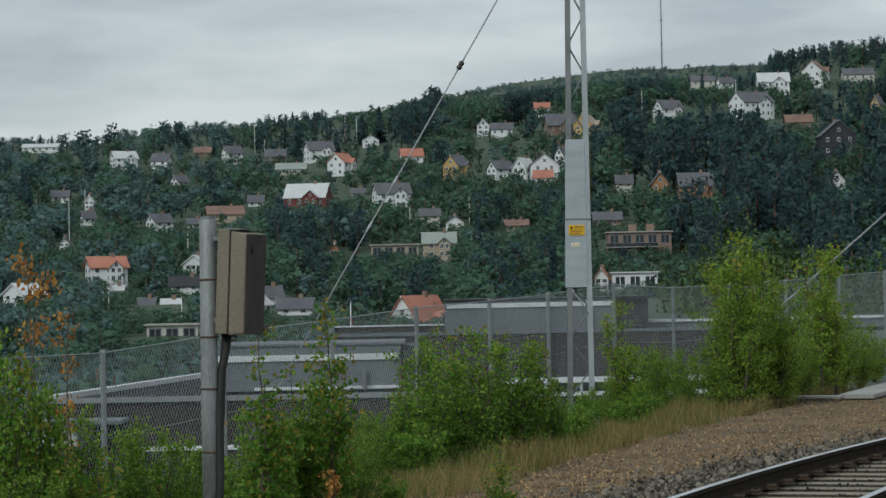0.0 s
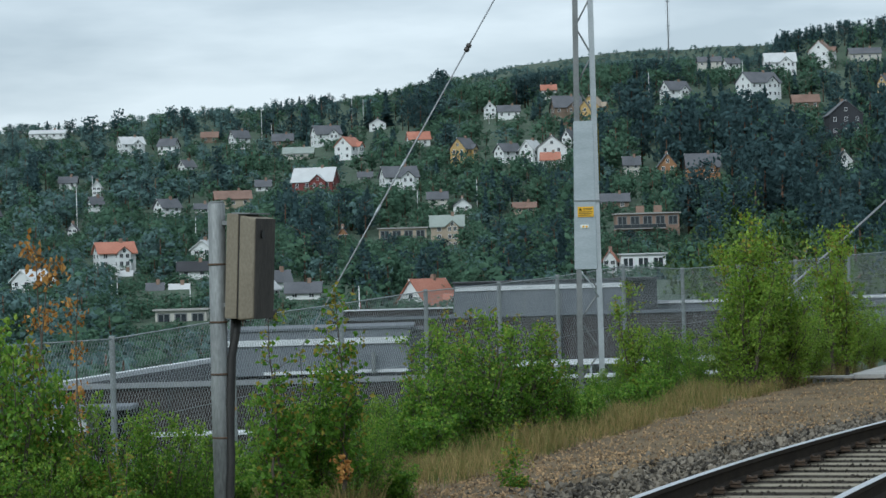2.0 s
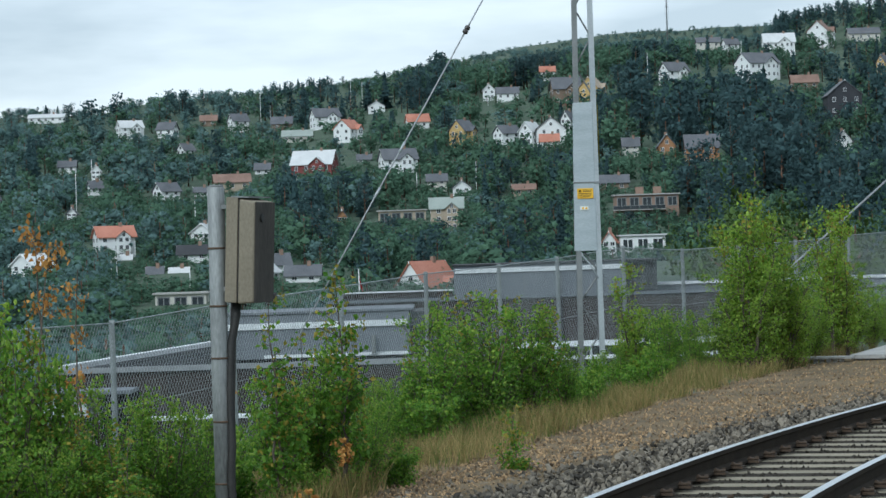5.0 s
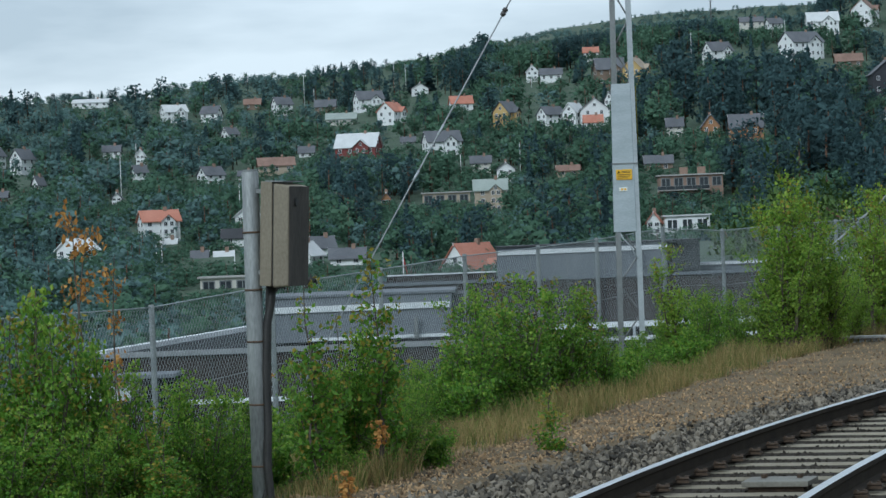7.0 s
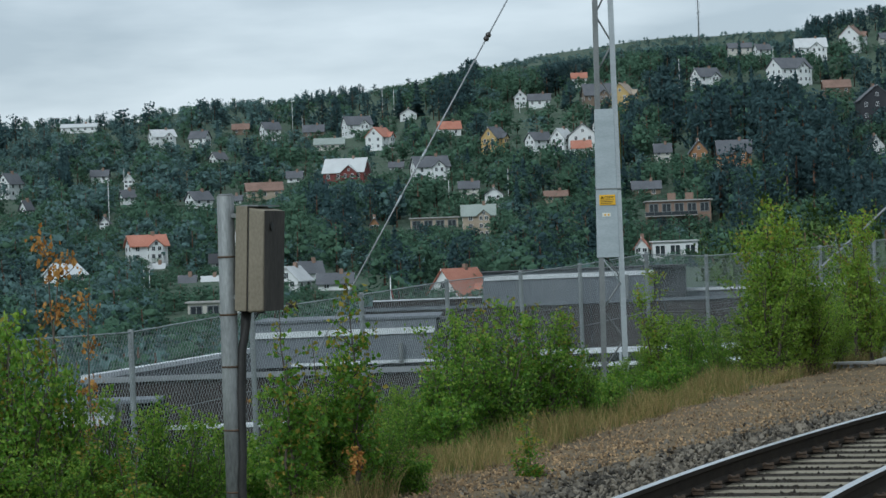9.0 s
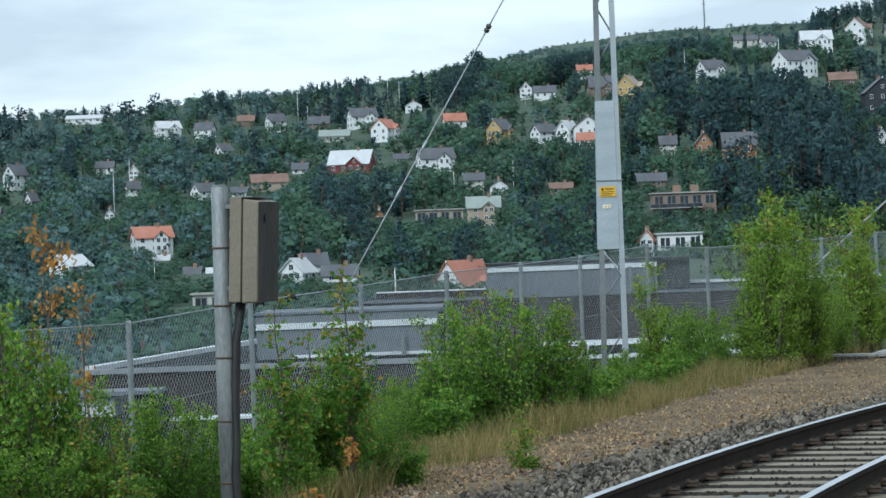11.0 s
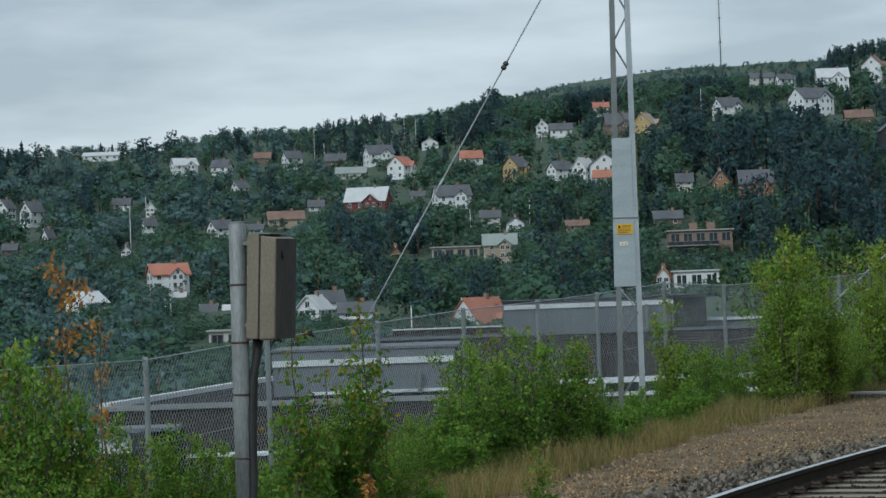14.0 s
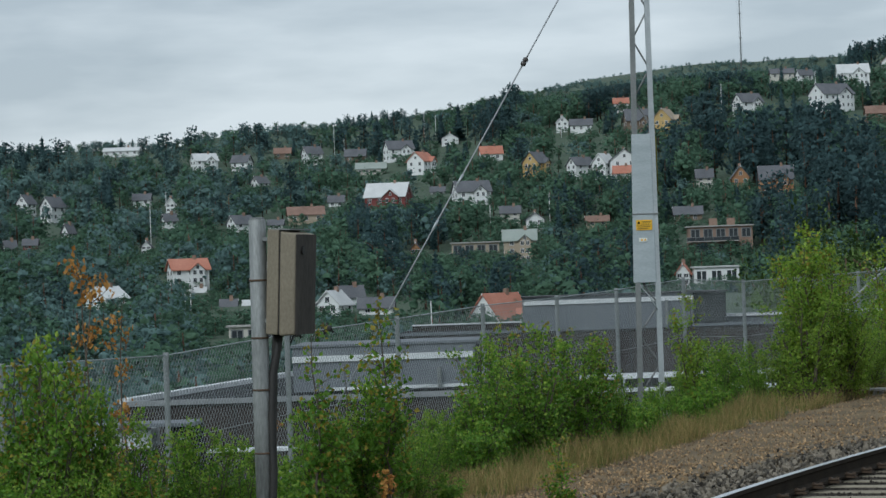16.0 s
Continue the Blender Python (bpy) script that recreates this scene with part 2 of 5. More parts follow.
# ---- mesh helpers ----
def mesh_of(name, verts, faces, mats, index=None, smooth=False, normals=None):
    me = bpy.data.meshes.new(name)
    me.from_pydata(verts, [], faces)
    for m in (mats if isinstance(mats, (list, tuple)) else [mats]):
        me.materials.append(m)
    if index is not None:
        me.polygons.foreach_set("material_index", index)
    if smooth:
        me.polygons.foreach_set("use_smooth", [True] * len(me.polygons))
    me.update()
    if normals is not None:
        me.normals_split_custom_set_from_vertices(normals)
    return me


def part(name, bm, mat, parent=None, label=""):
    """Links a bmesh as one mesh object under a thing or a part."""
    me = bpy.data.meshes.new(name)
    bm.to_mesh(me)
    bm.free()
    me.materials.append(mat)
    ob = new(name, me)
    if parent:
        ob.parent = parent
    return tagged(ob, label) if label else ob


def piece(name, me, parent=None, m=None, label=""):
    ob = new(name, me)
    if parent:
        ob.parent = parent
    if m is not None:
        ob.matrix_basis = m
    return tagged(ob, label) if label else ob


def empty(name, m, label, category, group="", kind=""):
    ob = new(name)
    ob.matrix_basis = m
    return tagged(ob, label, category, group, kind)


def add_box(bm, x0, x1, y0, y1, z0, z1, bevel=0.0, m=None):
    r = bmesh.ops.create_cube(bm, size=1.0)
    vs = r["verts"]
    for v in vs:
        v.co = Vector(((x0 + x1) / 2 + v.co.x * (x1 - x0), (y0 + y1) / 2 + v.co.y * (y1 - y0), (z0 + z1) / 2 + v.co.z * (z1 - z0)))
        if m is not None:
            v.co = m @ v.co
    if bevel:
        es = list({e for v in vs for e in v.link_edges})
        bmesh.ops.bevel(bm, geom=es, offset=bevel, segments=2, affect="EDGES", profile=0.7)
    return bm


def box(x0, x1, y0, y1, z0, z1, bevel=0.0, m=None):
    return add_box(bmesh.new(), x0, x1, y0, y1, z0, z1, bevel, m)


def tube_data(path, radii, sides=6, cap=True):
    """Vertices and faces of a tapered tube along a polyline."""
    vs, fs = [], []
    for i, p in enumerate(path):
        a, b = path[max(i - 1, 0)], path[min(i + 1, len(path) - 1)]
        d = (Vector(b) - Vector(a)).normalized()
        u = d.orthogonal().normalized()
        w = d.cross(u)
        for k in range(sides):
            t = 2 * math.pi * k / sides
            vs.append(tuple(Vector(p) + radii[i] * (math.cos(t) * u + math.sin(t) * w)))
    for i in range(len(path) - 1):
        for k in range(sides):
            k2 = (k + 1) % sides
            fs.append((i * sides + k, i * sides + k2, (i + 1) * sides + k2, (i + 1) * sides + k))
    if cap:
        fs.append(tuple(range(sides - 1, -1, -1)))
        fs.append(tuple((len(path) - 1) * sides + k for k in range(sides)))
    return vs, fs


def tube(name, path, radii, mat, parent=None, sides=8, label="", smooth=True):
    vs, fs = tube_data(path, radii, sides)
    return piece(name, mesh_of(name, vs, fs, mat, smooth=smooth), parent, None, label)


def cyl(bm, p, q, r, sides=10):
    vs, fs = tube_data([p, q], [r, r], sides)
    made = [bm.verts.new(v) for v in vs]
    for f in fs:
        bm.faces.new([made[i] for i in f])
    return bm


# ---- lie of the land ----
def ramp(t):
    t = min(max(t, 0.0), 1.0)
    return t * t * (3 - 2 * t)


RIDGE = [(-0.30, 0.0545), (-0.156, 0.0547), (-0.121, 0.0550), (-0.108, 0.0575), (-0.090, 0.0591), (-0.056, 0.0603), (-0.023, 0.0632), (-0.007, 0.0664),
         (0.017, 0.0700), (0.037, 0.0723), (0.059, 0.0752), (0.081, 0.0759), (0.111, 0.0764), (0.121, 0.0780), (0.141, 0.0830), (0.30, 0.086)]
EYE = 1.72


def crest(a):
    """Slope of the bare ridge, under its trees."""
    return ridge(a) - 0.0028 + 0.0018 * ramp((a + 0.01) / 0.04) * ramp((0.122 - a) / 0.015)


def ridge(a):
    return float(np.interp(a, [r[0] for r in RIDGE], [r[1] for r in RIDGE]))


def reach(a, e):
    """Distance at which the hillside rises to slope e over the eye, along bearing a."""
    c = 13 - 4 * min(max((a + 0.05) / 0.15, 0.0), 1.0)
    far = ramp((a + 0.01) / 0.04) * ramp((0.122 - a) / 0.015)
    return 600 * math.exp(c * e) * (1 + 1.3 * far * ramp((e - 0.064) / 0.006))


def rail_x(y):
    dy = y - 17.8
    if dy < 0:
        return 0.38 + 0.275 * dy
    c = min(dy, 14.0)
    return 0.38 + 0.275 * dy + 0.0065 * c * c + 2 * 0.0065 * c * (dy - c)


def stone_edge(y):
    dy = min(max(y, 10), 45) - 20.4
    return -0.78 + 0.33 * dy + (0.008 * dy * dy if dy > 0 else 0)


def chip_edge(y):
    dy = min(max(y, 10), 60) - 20.4
    return -1.35 + 0.25 * dy + 0.002 * dy * dy


def near_height(x, y):
    if y < 6:
        return -0.35
    s = chip_edge(y) - x
    z = -0.17
    if x > stone_edge(y) - 0.3:
        return -0.5
    if s > 0.2:
        z -= 0.13 * min(s - 0.2, 6.5)
    if s > 6.7:
        z -= 12.5 * ramp((s - 6.7) / 22)
    if y > 60:
        z = z + (-13.7 - z) * ramp((y - 60) / 40)
    if s > 0.5:
        z += 0.06 * noise.noise((x * 0.9, y * 0.9, 0.0))
    return z


def build_ground():
    bearings = [b for b in np.linspace(-0.24, 0.22, 116)]
    angles = [math.atan(b) for b in bearings]
    back = np.linspace(math.atan(0.22) + 0.12, 2 * math.pi + math.atan(-0.24) - 0.12, 26)
    angles += list(back)
    near = [0.6, 3, 6, 9, 12, 14] + list(np.arange(15, 50, 0.6)) + [50, 53, 56, 60, 65, 70, 78, 88, 100, 130, 170, 220, 280, 340]
    steps = np.linspace(-0.034, 1.0, 30)
    vs = []
    for th in angles:
        s, c = math.sin(th), math.cos(th)
        front = c > 0.5 and abs(s / c) < 0.28
        a = min(max(s / c if c > 0.2 else 0.24, -0.24), 0.22)
        for d in near:
            x, y = (d * s / c, d) if front else (d * s, d * c)
            z = near_height(x, y) if front else (-0.35 - 13.4 * ramp((d - 60) / 160))
            vs.append((x, y, z))
        top = crest(a)
        for k in steps:
            e = k if k < 0 else k * top
            if k < 0:
                e = -0.034
            d = reach(a, e)
            x, y = (d * s / c, d) if front else (d * s, d * c)
            vs.append((x, y, EYE + e * d + 2.0 * noise.noise((x * 0.01, y * 0.01, 1.0))))
        d = reach(a, top)
        for k, drop in ((1.25, 10), (1.7, 60), (2.0, 120)):
            x, y = (d * k * s / c, d * k) if front else (d * k * s, d * k * c)
            vs.append((x, y, EYE + top * d - drop))
    n = len(near) + len(steps) + 3
    fs = []
    total = len(angles)
    for i in range(total):
        j = (i + 1) % total
        for k in range(n - 1):
            fs.append((i * n + k, j * n + k, j * n + k + 1, i * n + k + 1))
    fs.append([i * n for i in range(total - 1, -1, -1)])
    tagged(piece("ground", mesh_of("ground", vs, fs, M["turf"], smooth=True)), "green and brown embankment, valley floor and wooded hillside", "ground", kind="structure")


build_ground()


def strip(name, left, right, mat, z, label, y0=8.0, y1=62.0, step=0.5, rough=0.035):
    ys = np.arange(y0, y1, step)
    vs, fs = [], []
    cols = 8
    for y in ys:
        for k in range(cols):
            f = k / (cols - 1)
            x = left(y) * (1 - f) + right(y) * f
            edge = -0.06 if k in (0, cols - 1) else 0.0
            vs.append((x, y, z + edge + rough * noise.noise((x * 1.7, y * 1.7, 3.0))))
    for i in range(len(ys) - 1):
        for k in range(cols - 1):
            a = i * cols + k
            fs.append((a, a + 1, a + cols + 1, a + cols))
    return tagged(piece(name, mesh_of(name, vs, fs, mat, smooth=True)), label, "ground", kind="structure")


strip("gravel_verge", lambda y: chip_edge(y) - 0.25, lambda y: stone_edge(y) + 0.5, M["chip_bed"], -0.14, "rust-brown gravel verge beside the railway track")
strip("ballast_shoulder", lambda y: min(stone_edge(y), rail_x(y) - 0.6), lambda y: rail_x(y) - 0.12, M["shoulder"], -0.205, "grey crushed-stone shoulder beside the rail")
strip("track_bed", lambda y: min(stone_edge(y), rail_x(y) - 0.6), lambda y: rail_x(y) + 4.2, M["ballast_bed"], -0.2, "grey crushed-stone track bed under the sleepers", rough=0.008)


# ---- railway ----
SLEEPERS = []


def build_track():
    track = empty("railway_track", pose(0, 0, 0), "railway track of worn steel rails on grey concrete sleepers", "railway track")
    ys = list(np.arange(7, 58, 0.6))
    line = []
    for y in ys:
        t = Vector((rail_x(y + 0.1) - rail_x(y - 0.1), 0.2, 0)).normalized()
        line.append((Vector((rail_x(y), y, 0)), t, Vector((t.y, -t.x, 0))))
    profile = [(-0.036, 0.0), (-0.036, -0.035), (-0.012, -0.05), (-0.009, -0.125), (-0.07, -0.145), (-0.07, -0.16), (0.07, -0.16), (0.07, -0.145), (0.009, -0.125), (0.012, -0.05), (0.036, -0.035), (0.036, 0.0)]
    n = len(profile)
    for off in (0.0, 1.505):
        vs, fs, idx = [], [], []
        for p, t, nrm in line:
            for (u, z) in profile:
                vs.append(tuple(p + (off + u) * nrm + Vector((0, 0, z))))
        for i in range(len(line) - 1):
            for k in range(n):
                k2 = (k + 1) % n
                fs.append((i * n + k, i * n + k2, (i + 1) * n + k2, (i + 1) * n + k))
                idx.append(1 if k == n - 1 else 0)
        piece("rail", mesh_of("rail", vs, fs, [M["rail_side"], M["rail_top"]], idx), track, None, "steel rail with a polished head and rusty web")
    bm = bmesh.new()
    for x0, x1, z1 in ((-0.55, -0.3, 0.0), (-0.3, 1.8, -0.03), (1.8, 2.05, 0.0)):
        add_box(bm, x0, x1, -0.125, 0.125, -0.2, z1, 0.012)
    sl = bpy.data.meshes.new("sleeper")
    bm.to_mesh(sl)
    bm.free()
    sl.materials.append(M["sleeper"])
    bm = bmesh.new()
    add_box(bm, -0.05, 0.05, -0.05, 0.05, 0.0, 0.02)
    cyl(bm, (-0.02, -0.03, 0.01), (-0.02, -0.03, 0.05), 0.018, 6)
    cyl(bm, (-0.05, 0.03, 0.035), (0.05, 0.03, 0.03), 0.012, 6)
    cyl(bm, (0.03, -0.045, 0.03), (0.03, 0.045, 0.045), 0.012, 6)
    cl = bpy.data.meshes.new("clip")
    bm.to_mesh(cl)
    bm.free()
    cl.materials.append(M["clip"])
    y = 9.0
    while y < 52:
        t = Vector((rail_x(y + 0.1) - rail_x(y - 0.1), 0.2, 0)).normalized()
        m = Matrix.Translation((rail_x(y), y, -0.165)) @ Matrix.Rotation(math.atan2(-t.x, t.y), 4, "Z")
        s = piece("sleeper", sl, track, m)
        if 13 < y < 31:
            SLEEPERS.append(m)
        if y < 36:
            for off in (-0.11, 0.11, 1.395, 1.615):
                piece("clip", cl, s, pose(off, 0, 0.0, 0, 0, 180 if off in (0.11, 1.615) else 0))
        y += 0.6 * t.y


build_track()


def build_balise(y, u):
    t = Vector((rail_x(y + 0.1) - rail_x(y - 0.1), 0.2, 0)).normalized()
    m = Matrix.Translation((rail_x(y), y, -0.195)) @ Matrix.Rotation(math.atan2(-t.x, t.y), 4, "Z") @ pose(u, 0, 0)
    b = empty("track_balise", m, "beige flat track balise bolted on the sleepers", "balise", "balises in the track")
    part("plate", box(-0.24, 0.24, -0.2, 0.2, 0.035, 0.075, 0.01), M["balise"], b)
    part("bracket", box(-0.2, 0.2, -0.16, 0.16, 0.0, 0.035), M["clip"], b)
    for x in (-0.13, 0.13):
        for yy in (0.06, 0.12):
            part("bolt", cyl(bmesh.new(), (x, yy, 0.075), (x, yy, 0.105), 0.02, 6), M["clip"], b)


build_balise(18.45, 0.88)
build_balise(20.3, 0.88)


def scatter_stones(name, label, mat, count, where, size, seed):
    """Loose stones as one heap of small rough lumps."""
    rng = np.random.default_rng(seed)
    bm = bmesh.new()
    bmesh.ops.create_icosphere(bm, subdivisions=1, radius=1.0)
    base = np.array([v.co[:] for v in bm.verts])
    tris = np.array([[v.index for v in f.verts] for f in bm.faces])
    bm.free()
    shapes = []
    for k in range(10):
        v = base * (0.55 + 0.9 * rng.random((len(base), 1)))
        for _ in range(4):
            n = rng.normal(size=3)
            n /= np.linalg.norm(n)
            over = np.maximum(v @ n - (0.35 + 0.3 * rng.random()), 0)
            v = v - over[:, None] * n
        v *= (1.25, 0.95, 0.7)
        shapes.append(v)
    vs, fs = [], []
    for i in range(count):
        x, y, z = where(rng)
        r = size * (0.6 + 0.9 * rng.random() ** 2)
        q = Euler((rng.random() * 6, rng.random() * 6, rng.random() * 6)).to_matrix()
        v = shapes[i % 10] @ np.array(q).T * r + (x, y, z)
        fs.append(tris + len(base) * i)
        vs.append(v)
    vs, fs = np.concatenate(vs), np.concatenate(fs)
    tagged(piece(name, mesh_of(name, vs.tolist(), fs.tolist(), mat)), label, "gravel", kind="stuff")


def on_shoulder(rng):
    y = 15.0 + 19 * rng.random() ** 1.35
    lo, hi = min(stone_edge(y), rail_x(y) - 0.7) - 0.15, rail_x(y) - 0.09
    f = rng.random()
    x = hi + (lo - hi) * f
    return x, y, -0.19 + 0.05 * rng.random()


def between_sleepers(rng):
    p = SLEEPERS[int(rng.random() * len(SLEEPERS))] @ Vector((-0.1 + 1.9 * rng.random(), 0.3 + 0.3 * (rng.random() - 0.5), 0))
    return p.x, p.y, -0.204 + 0.01 * rng.random()


def on_verge(rng):
    y = 16.5 + 27 * rng.random() ** 1.2
    lo, hi = chip_edge(y) - 0.2, stone_edge(y) + 0.35
    return lo + (hi - lo) * rng.random(), y, -0.145 + 0.02 * rng.random()


scatter_stones("ballast_stones", "grey crushed stone heaped beside the rail", M["stone"], 11500, on_shoulder, 0.026, 3)
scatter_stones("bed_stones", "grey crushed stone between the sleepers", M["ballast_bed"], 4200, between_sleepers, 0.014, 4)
scatter_stones("verge_stones", "rust-brown gravel and chips on the verge", M["chip"], 13000, on_verge, 0.0135, 5)


def build_slab():
    """Old platform end."""
    p = empty("platform_edge", pose(5.25, 41.6, -0.17, 0, 0, -17.5), "weathered grey concrete platform end with a rough edge", "platform")
    part("slab", box(0.42, 0.95, 0.6, 16, 0.06, 0.13, 0.02), M["concrete"], p)
    part("edge_wall", box(0.46, 0.9, 0.7, 15.9, -0.15, 0.06), M["galv_dark"], p)
    for k in range(6):
        part("edge_plate", box(-0.2 + 0.1 * k, -0.14 + 0.1 * k, 0.4, 0.47, -0.15, 0.08), M["concrete"], p)
    part("edge_cap", box(-0.25, 0.5, 0.34, 0.56, 0.08, 0.12, 0.01), M["concrete"], p)


build_slab()


# ---- catenary mast ----
def build_mast():
    mast = empty("catenary_mast", pose(2.06, 44, -0.3), "galvanised lattice catenary mast with grey sheet covers", "mast")
    h = 9.4

    def leg_x(side, z):
        return -0.145 + 0.013 * z if side < 0 else 0.2 - 0.004 * z
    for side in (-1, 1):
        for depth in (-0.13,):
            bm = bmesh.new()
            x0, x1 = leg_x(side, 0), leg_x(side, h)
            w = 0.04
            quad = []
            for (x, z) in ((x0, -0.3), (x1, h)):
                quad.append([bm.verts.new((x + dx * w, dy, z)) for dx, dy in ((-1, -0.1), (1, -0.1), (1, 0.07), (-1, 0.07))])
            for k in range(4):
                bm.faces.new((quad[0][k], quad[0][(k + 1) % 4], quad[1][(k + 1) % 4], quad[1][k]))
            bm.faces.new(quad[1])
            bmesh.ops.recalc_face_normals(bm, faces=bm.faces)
            # The left leg takes the darker steel colour.
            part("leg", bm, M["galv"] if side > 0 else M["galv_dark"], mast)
    z, s = 0.2, 1
    while z < h - 0.6:
        a = (leg_x(-s, z), 0.0, z)
        b = (leg_x(s, z + 0.46), 0.0, z + 0.46)
        part("diagonal_brace", cyl(bmesh.new(), a, b, 0.014, 6), M["galv_dark"], mast)
        z, s = z + 0.46, -s
    part("base_plate", box(-0.4, 0.45, -0.3, 0.3, -0.35, -0.05, 0.02), M["concrete"], mast)
    # sheet covers, the upper one narrowing towards the top
    for z0, z1, name in ((1.93, 2.99, "lower_cover"), (3.0, 4.24, "upper_cover")):
        bm = bmesh.new()
        ring = []
        for z in (z0, z1):
            xl, xr = leg_x(-1, z) - 0.048 - 0.006 * (4.2 - z), leg_x(1, z) - 0.03
            ring.append([bm.verts.new(c) for c in ((xl, -0.11, z), (xr, -0.11, z), (xr + 0.025, -0.085, z), (xr + 0.025, 0.11, z), (xl, 0.11, z))])
        k = len(ring[0])
        for i in range(k):
            bm.faces.new((ring[0][i], ring[0][(i + 1) % k], ring[1][(i + 1) % k], ring[1][i]))
        bm.faces.new(ring[1])
        bm.faces.new(ring[0][::-1])
        bmesh.ops.bevel(bm, geom=bm.edges[:], offset=0.006, segments=1, affect="EDGES")
        bmesh.ops.recalc_face_normals(bm, faces=bm.faces)
        part(name, bm, M["cover"], mast, "folded grey sheet-metal cover")
    part("cover_band", box(leg_x(-1, 3.0) - 0.062, leg_x(1, 3.0) + 0.048, -0.118, 0.116, 2.985, 3.008, 0.004), M["galv_dark"], mast)
    sign = part("warning_sign", box(-0.118, 0.132, -0.122, -0.113, 2.745, 2.905, 0.006), M["yellow"], mast, "yellow high-voltage warning sign")
    bm = bmesh.new()
    bm.faces.new([bm.verts.new(v) for v in ((-0.1, -0.1245, 2.845), (-0.05, -0.1245, 2.845), (-0.075, -0.1245, 2.89))])
    bmesh.ops.solidify(bm, geom=bm.faces[:], thickness=0.002)
    part("warning_triangle", bm, M["ink"], sign)
    for x0, x1, z in ((-0.03, 0.11, 2.877), (-0.03, 0.10, 2.856), (-0.10, 0.11, 2.824), (-0.10, 0.10, 2.798), (-0.10, 0.07, 2.772)):
        part("print_bar", box(x0, x1, -0.1255, -0.1235, z - 0.004, z + 0.004), M["ink"], sign)
    plate = part("label_plate", box(-0.08, 0.05, -0.121, -0.113, 2.565, 2.625, 0.004), M["label"], mast, "small white label plate")
    for x in (-0.05, 0.0):
        part("print_bar", box(x, x + 0.03, -0.1235, -0.1205, 2.58, 2.61), M["yellow"], plate)
    tube("conduit", [(0.245, -0.02, 3.3), (0.24, -0.02, 4.2)], [0.008] * 2, M["leaf_turn"], mast, 6)
    tube("earth_cable", [(-0.1, -0.08, 1.95), (-0.06, -0.1, 1.85), (0.05, -0.1, 1.72), (0.17, -0.1, 1.5)], [0.01] * 4, M["galv"], mast, 6)
    return mast


build_mast()


def build_guy(name, a, b, r, label, spots, loop=True):
    """Stay wire with insulators at parts of its length."""
    g = empty(name, pose(0, 0, 0), label, "guy wire")
    a, b = Vector(a), Vector(b)
    tube("wire", [a, a.lerp(b, 0.5), b], [r] * 3, M["steel_wire"], g, 6)
    for f, big in spots:
        d = (b - a).normalized()
        p = a.lerp(b, f)
        if big:
            for k in (-1, 1):
                q = p + d * 0.035 * k
                tube("insulator", [q - d * 0.04, q - d * 0.02, q + d * 0.02, q + d * 0.04], [0.018, 0.042, 0.042, 0.018], M["ceramic"], g, 10, "dark ceramic egg insulator")
            for k in (-1, 1):
                tube("thimble", [p + d * 0.07 * k, p + d * 0.2 * k], [0.014, 0.01], M["galv_dark"], g, 6)
        else:
            tube("clamp", [p - d * 0.09, p + d * 0.09], [0.02, 0.02], M["galv"], g, 6)
    return g


build_guy("guy_wire", (-3.2, 40.6, -1.0), (2.0, 43.9, 8.0), 0.012, "taut steel guy wire with a dark insulator", ((0.672, True), (0.475, False), (0.40, False)))
build_guy("guy_rod", (4.95, 50, 0.35), (8.4, 52.9, 2.95), 0.022, "grey stay rod rising beside the fence", ((0.5, False), (0.85, False)))


def build_stay_post():
    m = empty("stay_post", pose(8.44, 53, -0.6), "short dark steel post holding the stay rod", "post")
    part("post", box(-0.06, 0.06, -0.06, 0.06, -0.2, 3.66, 0.01), M["galv_dark"], m)
    part("cap", box(-0.08, 0.08, -0.08, 0.08, 3.66, 3.7, 0.01), M["galv"], m)
    part("collar", box(-0.09, 0.09, -0.09, 0.09, 3.45, 3.52, 0.01), M["galv"], m)


build_stay_post()


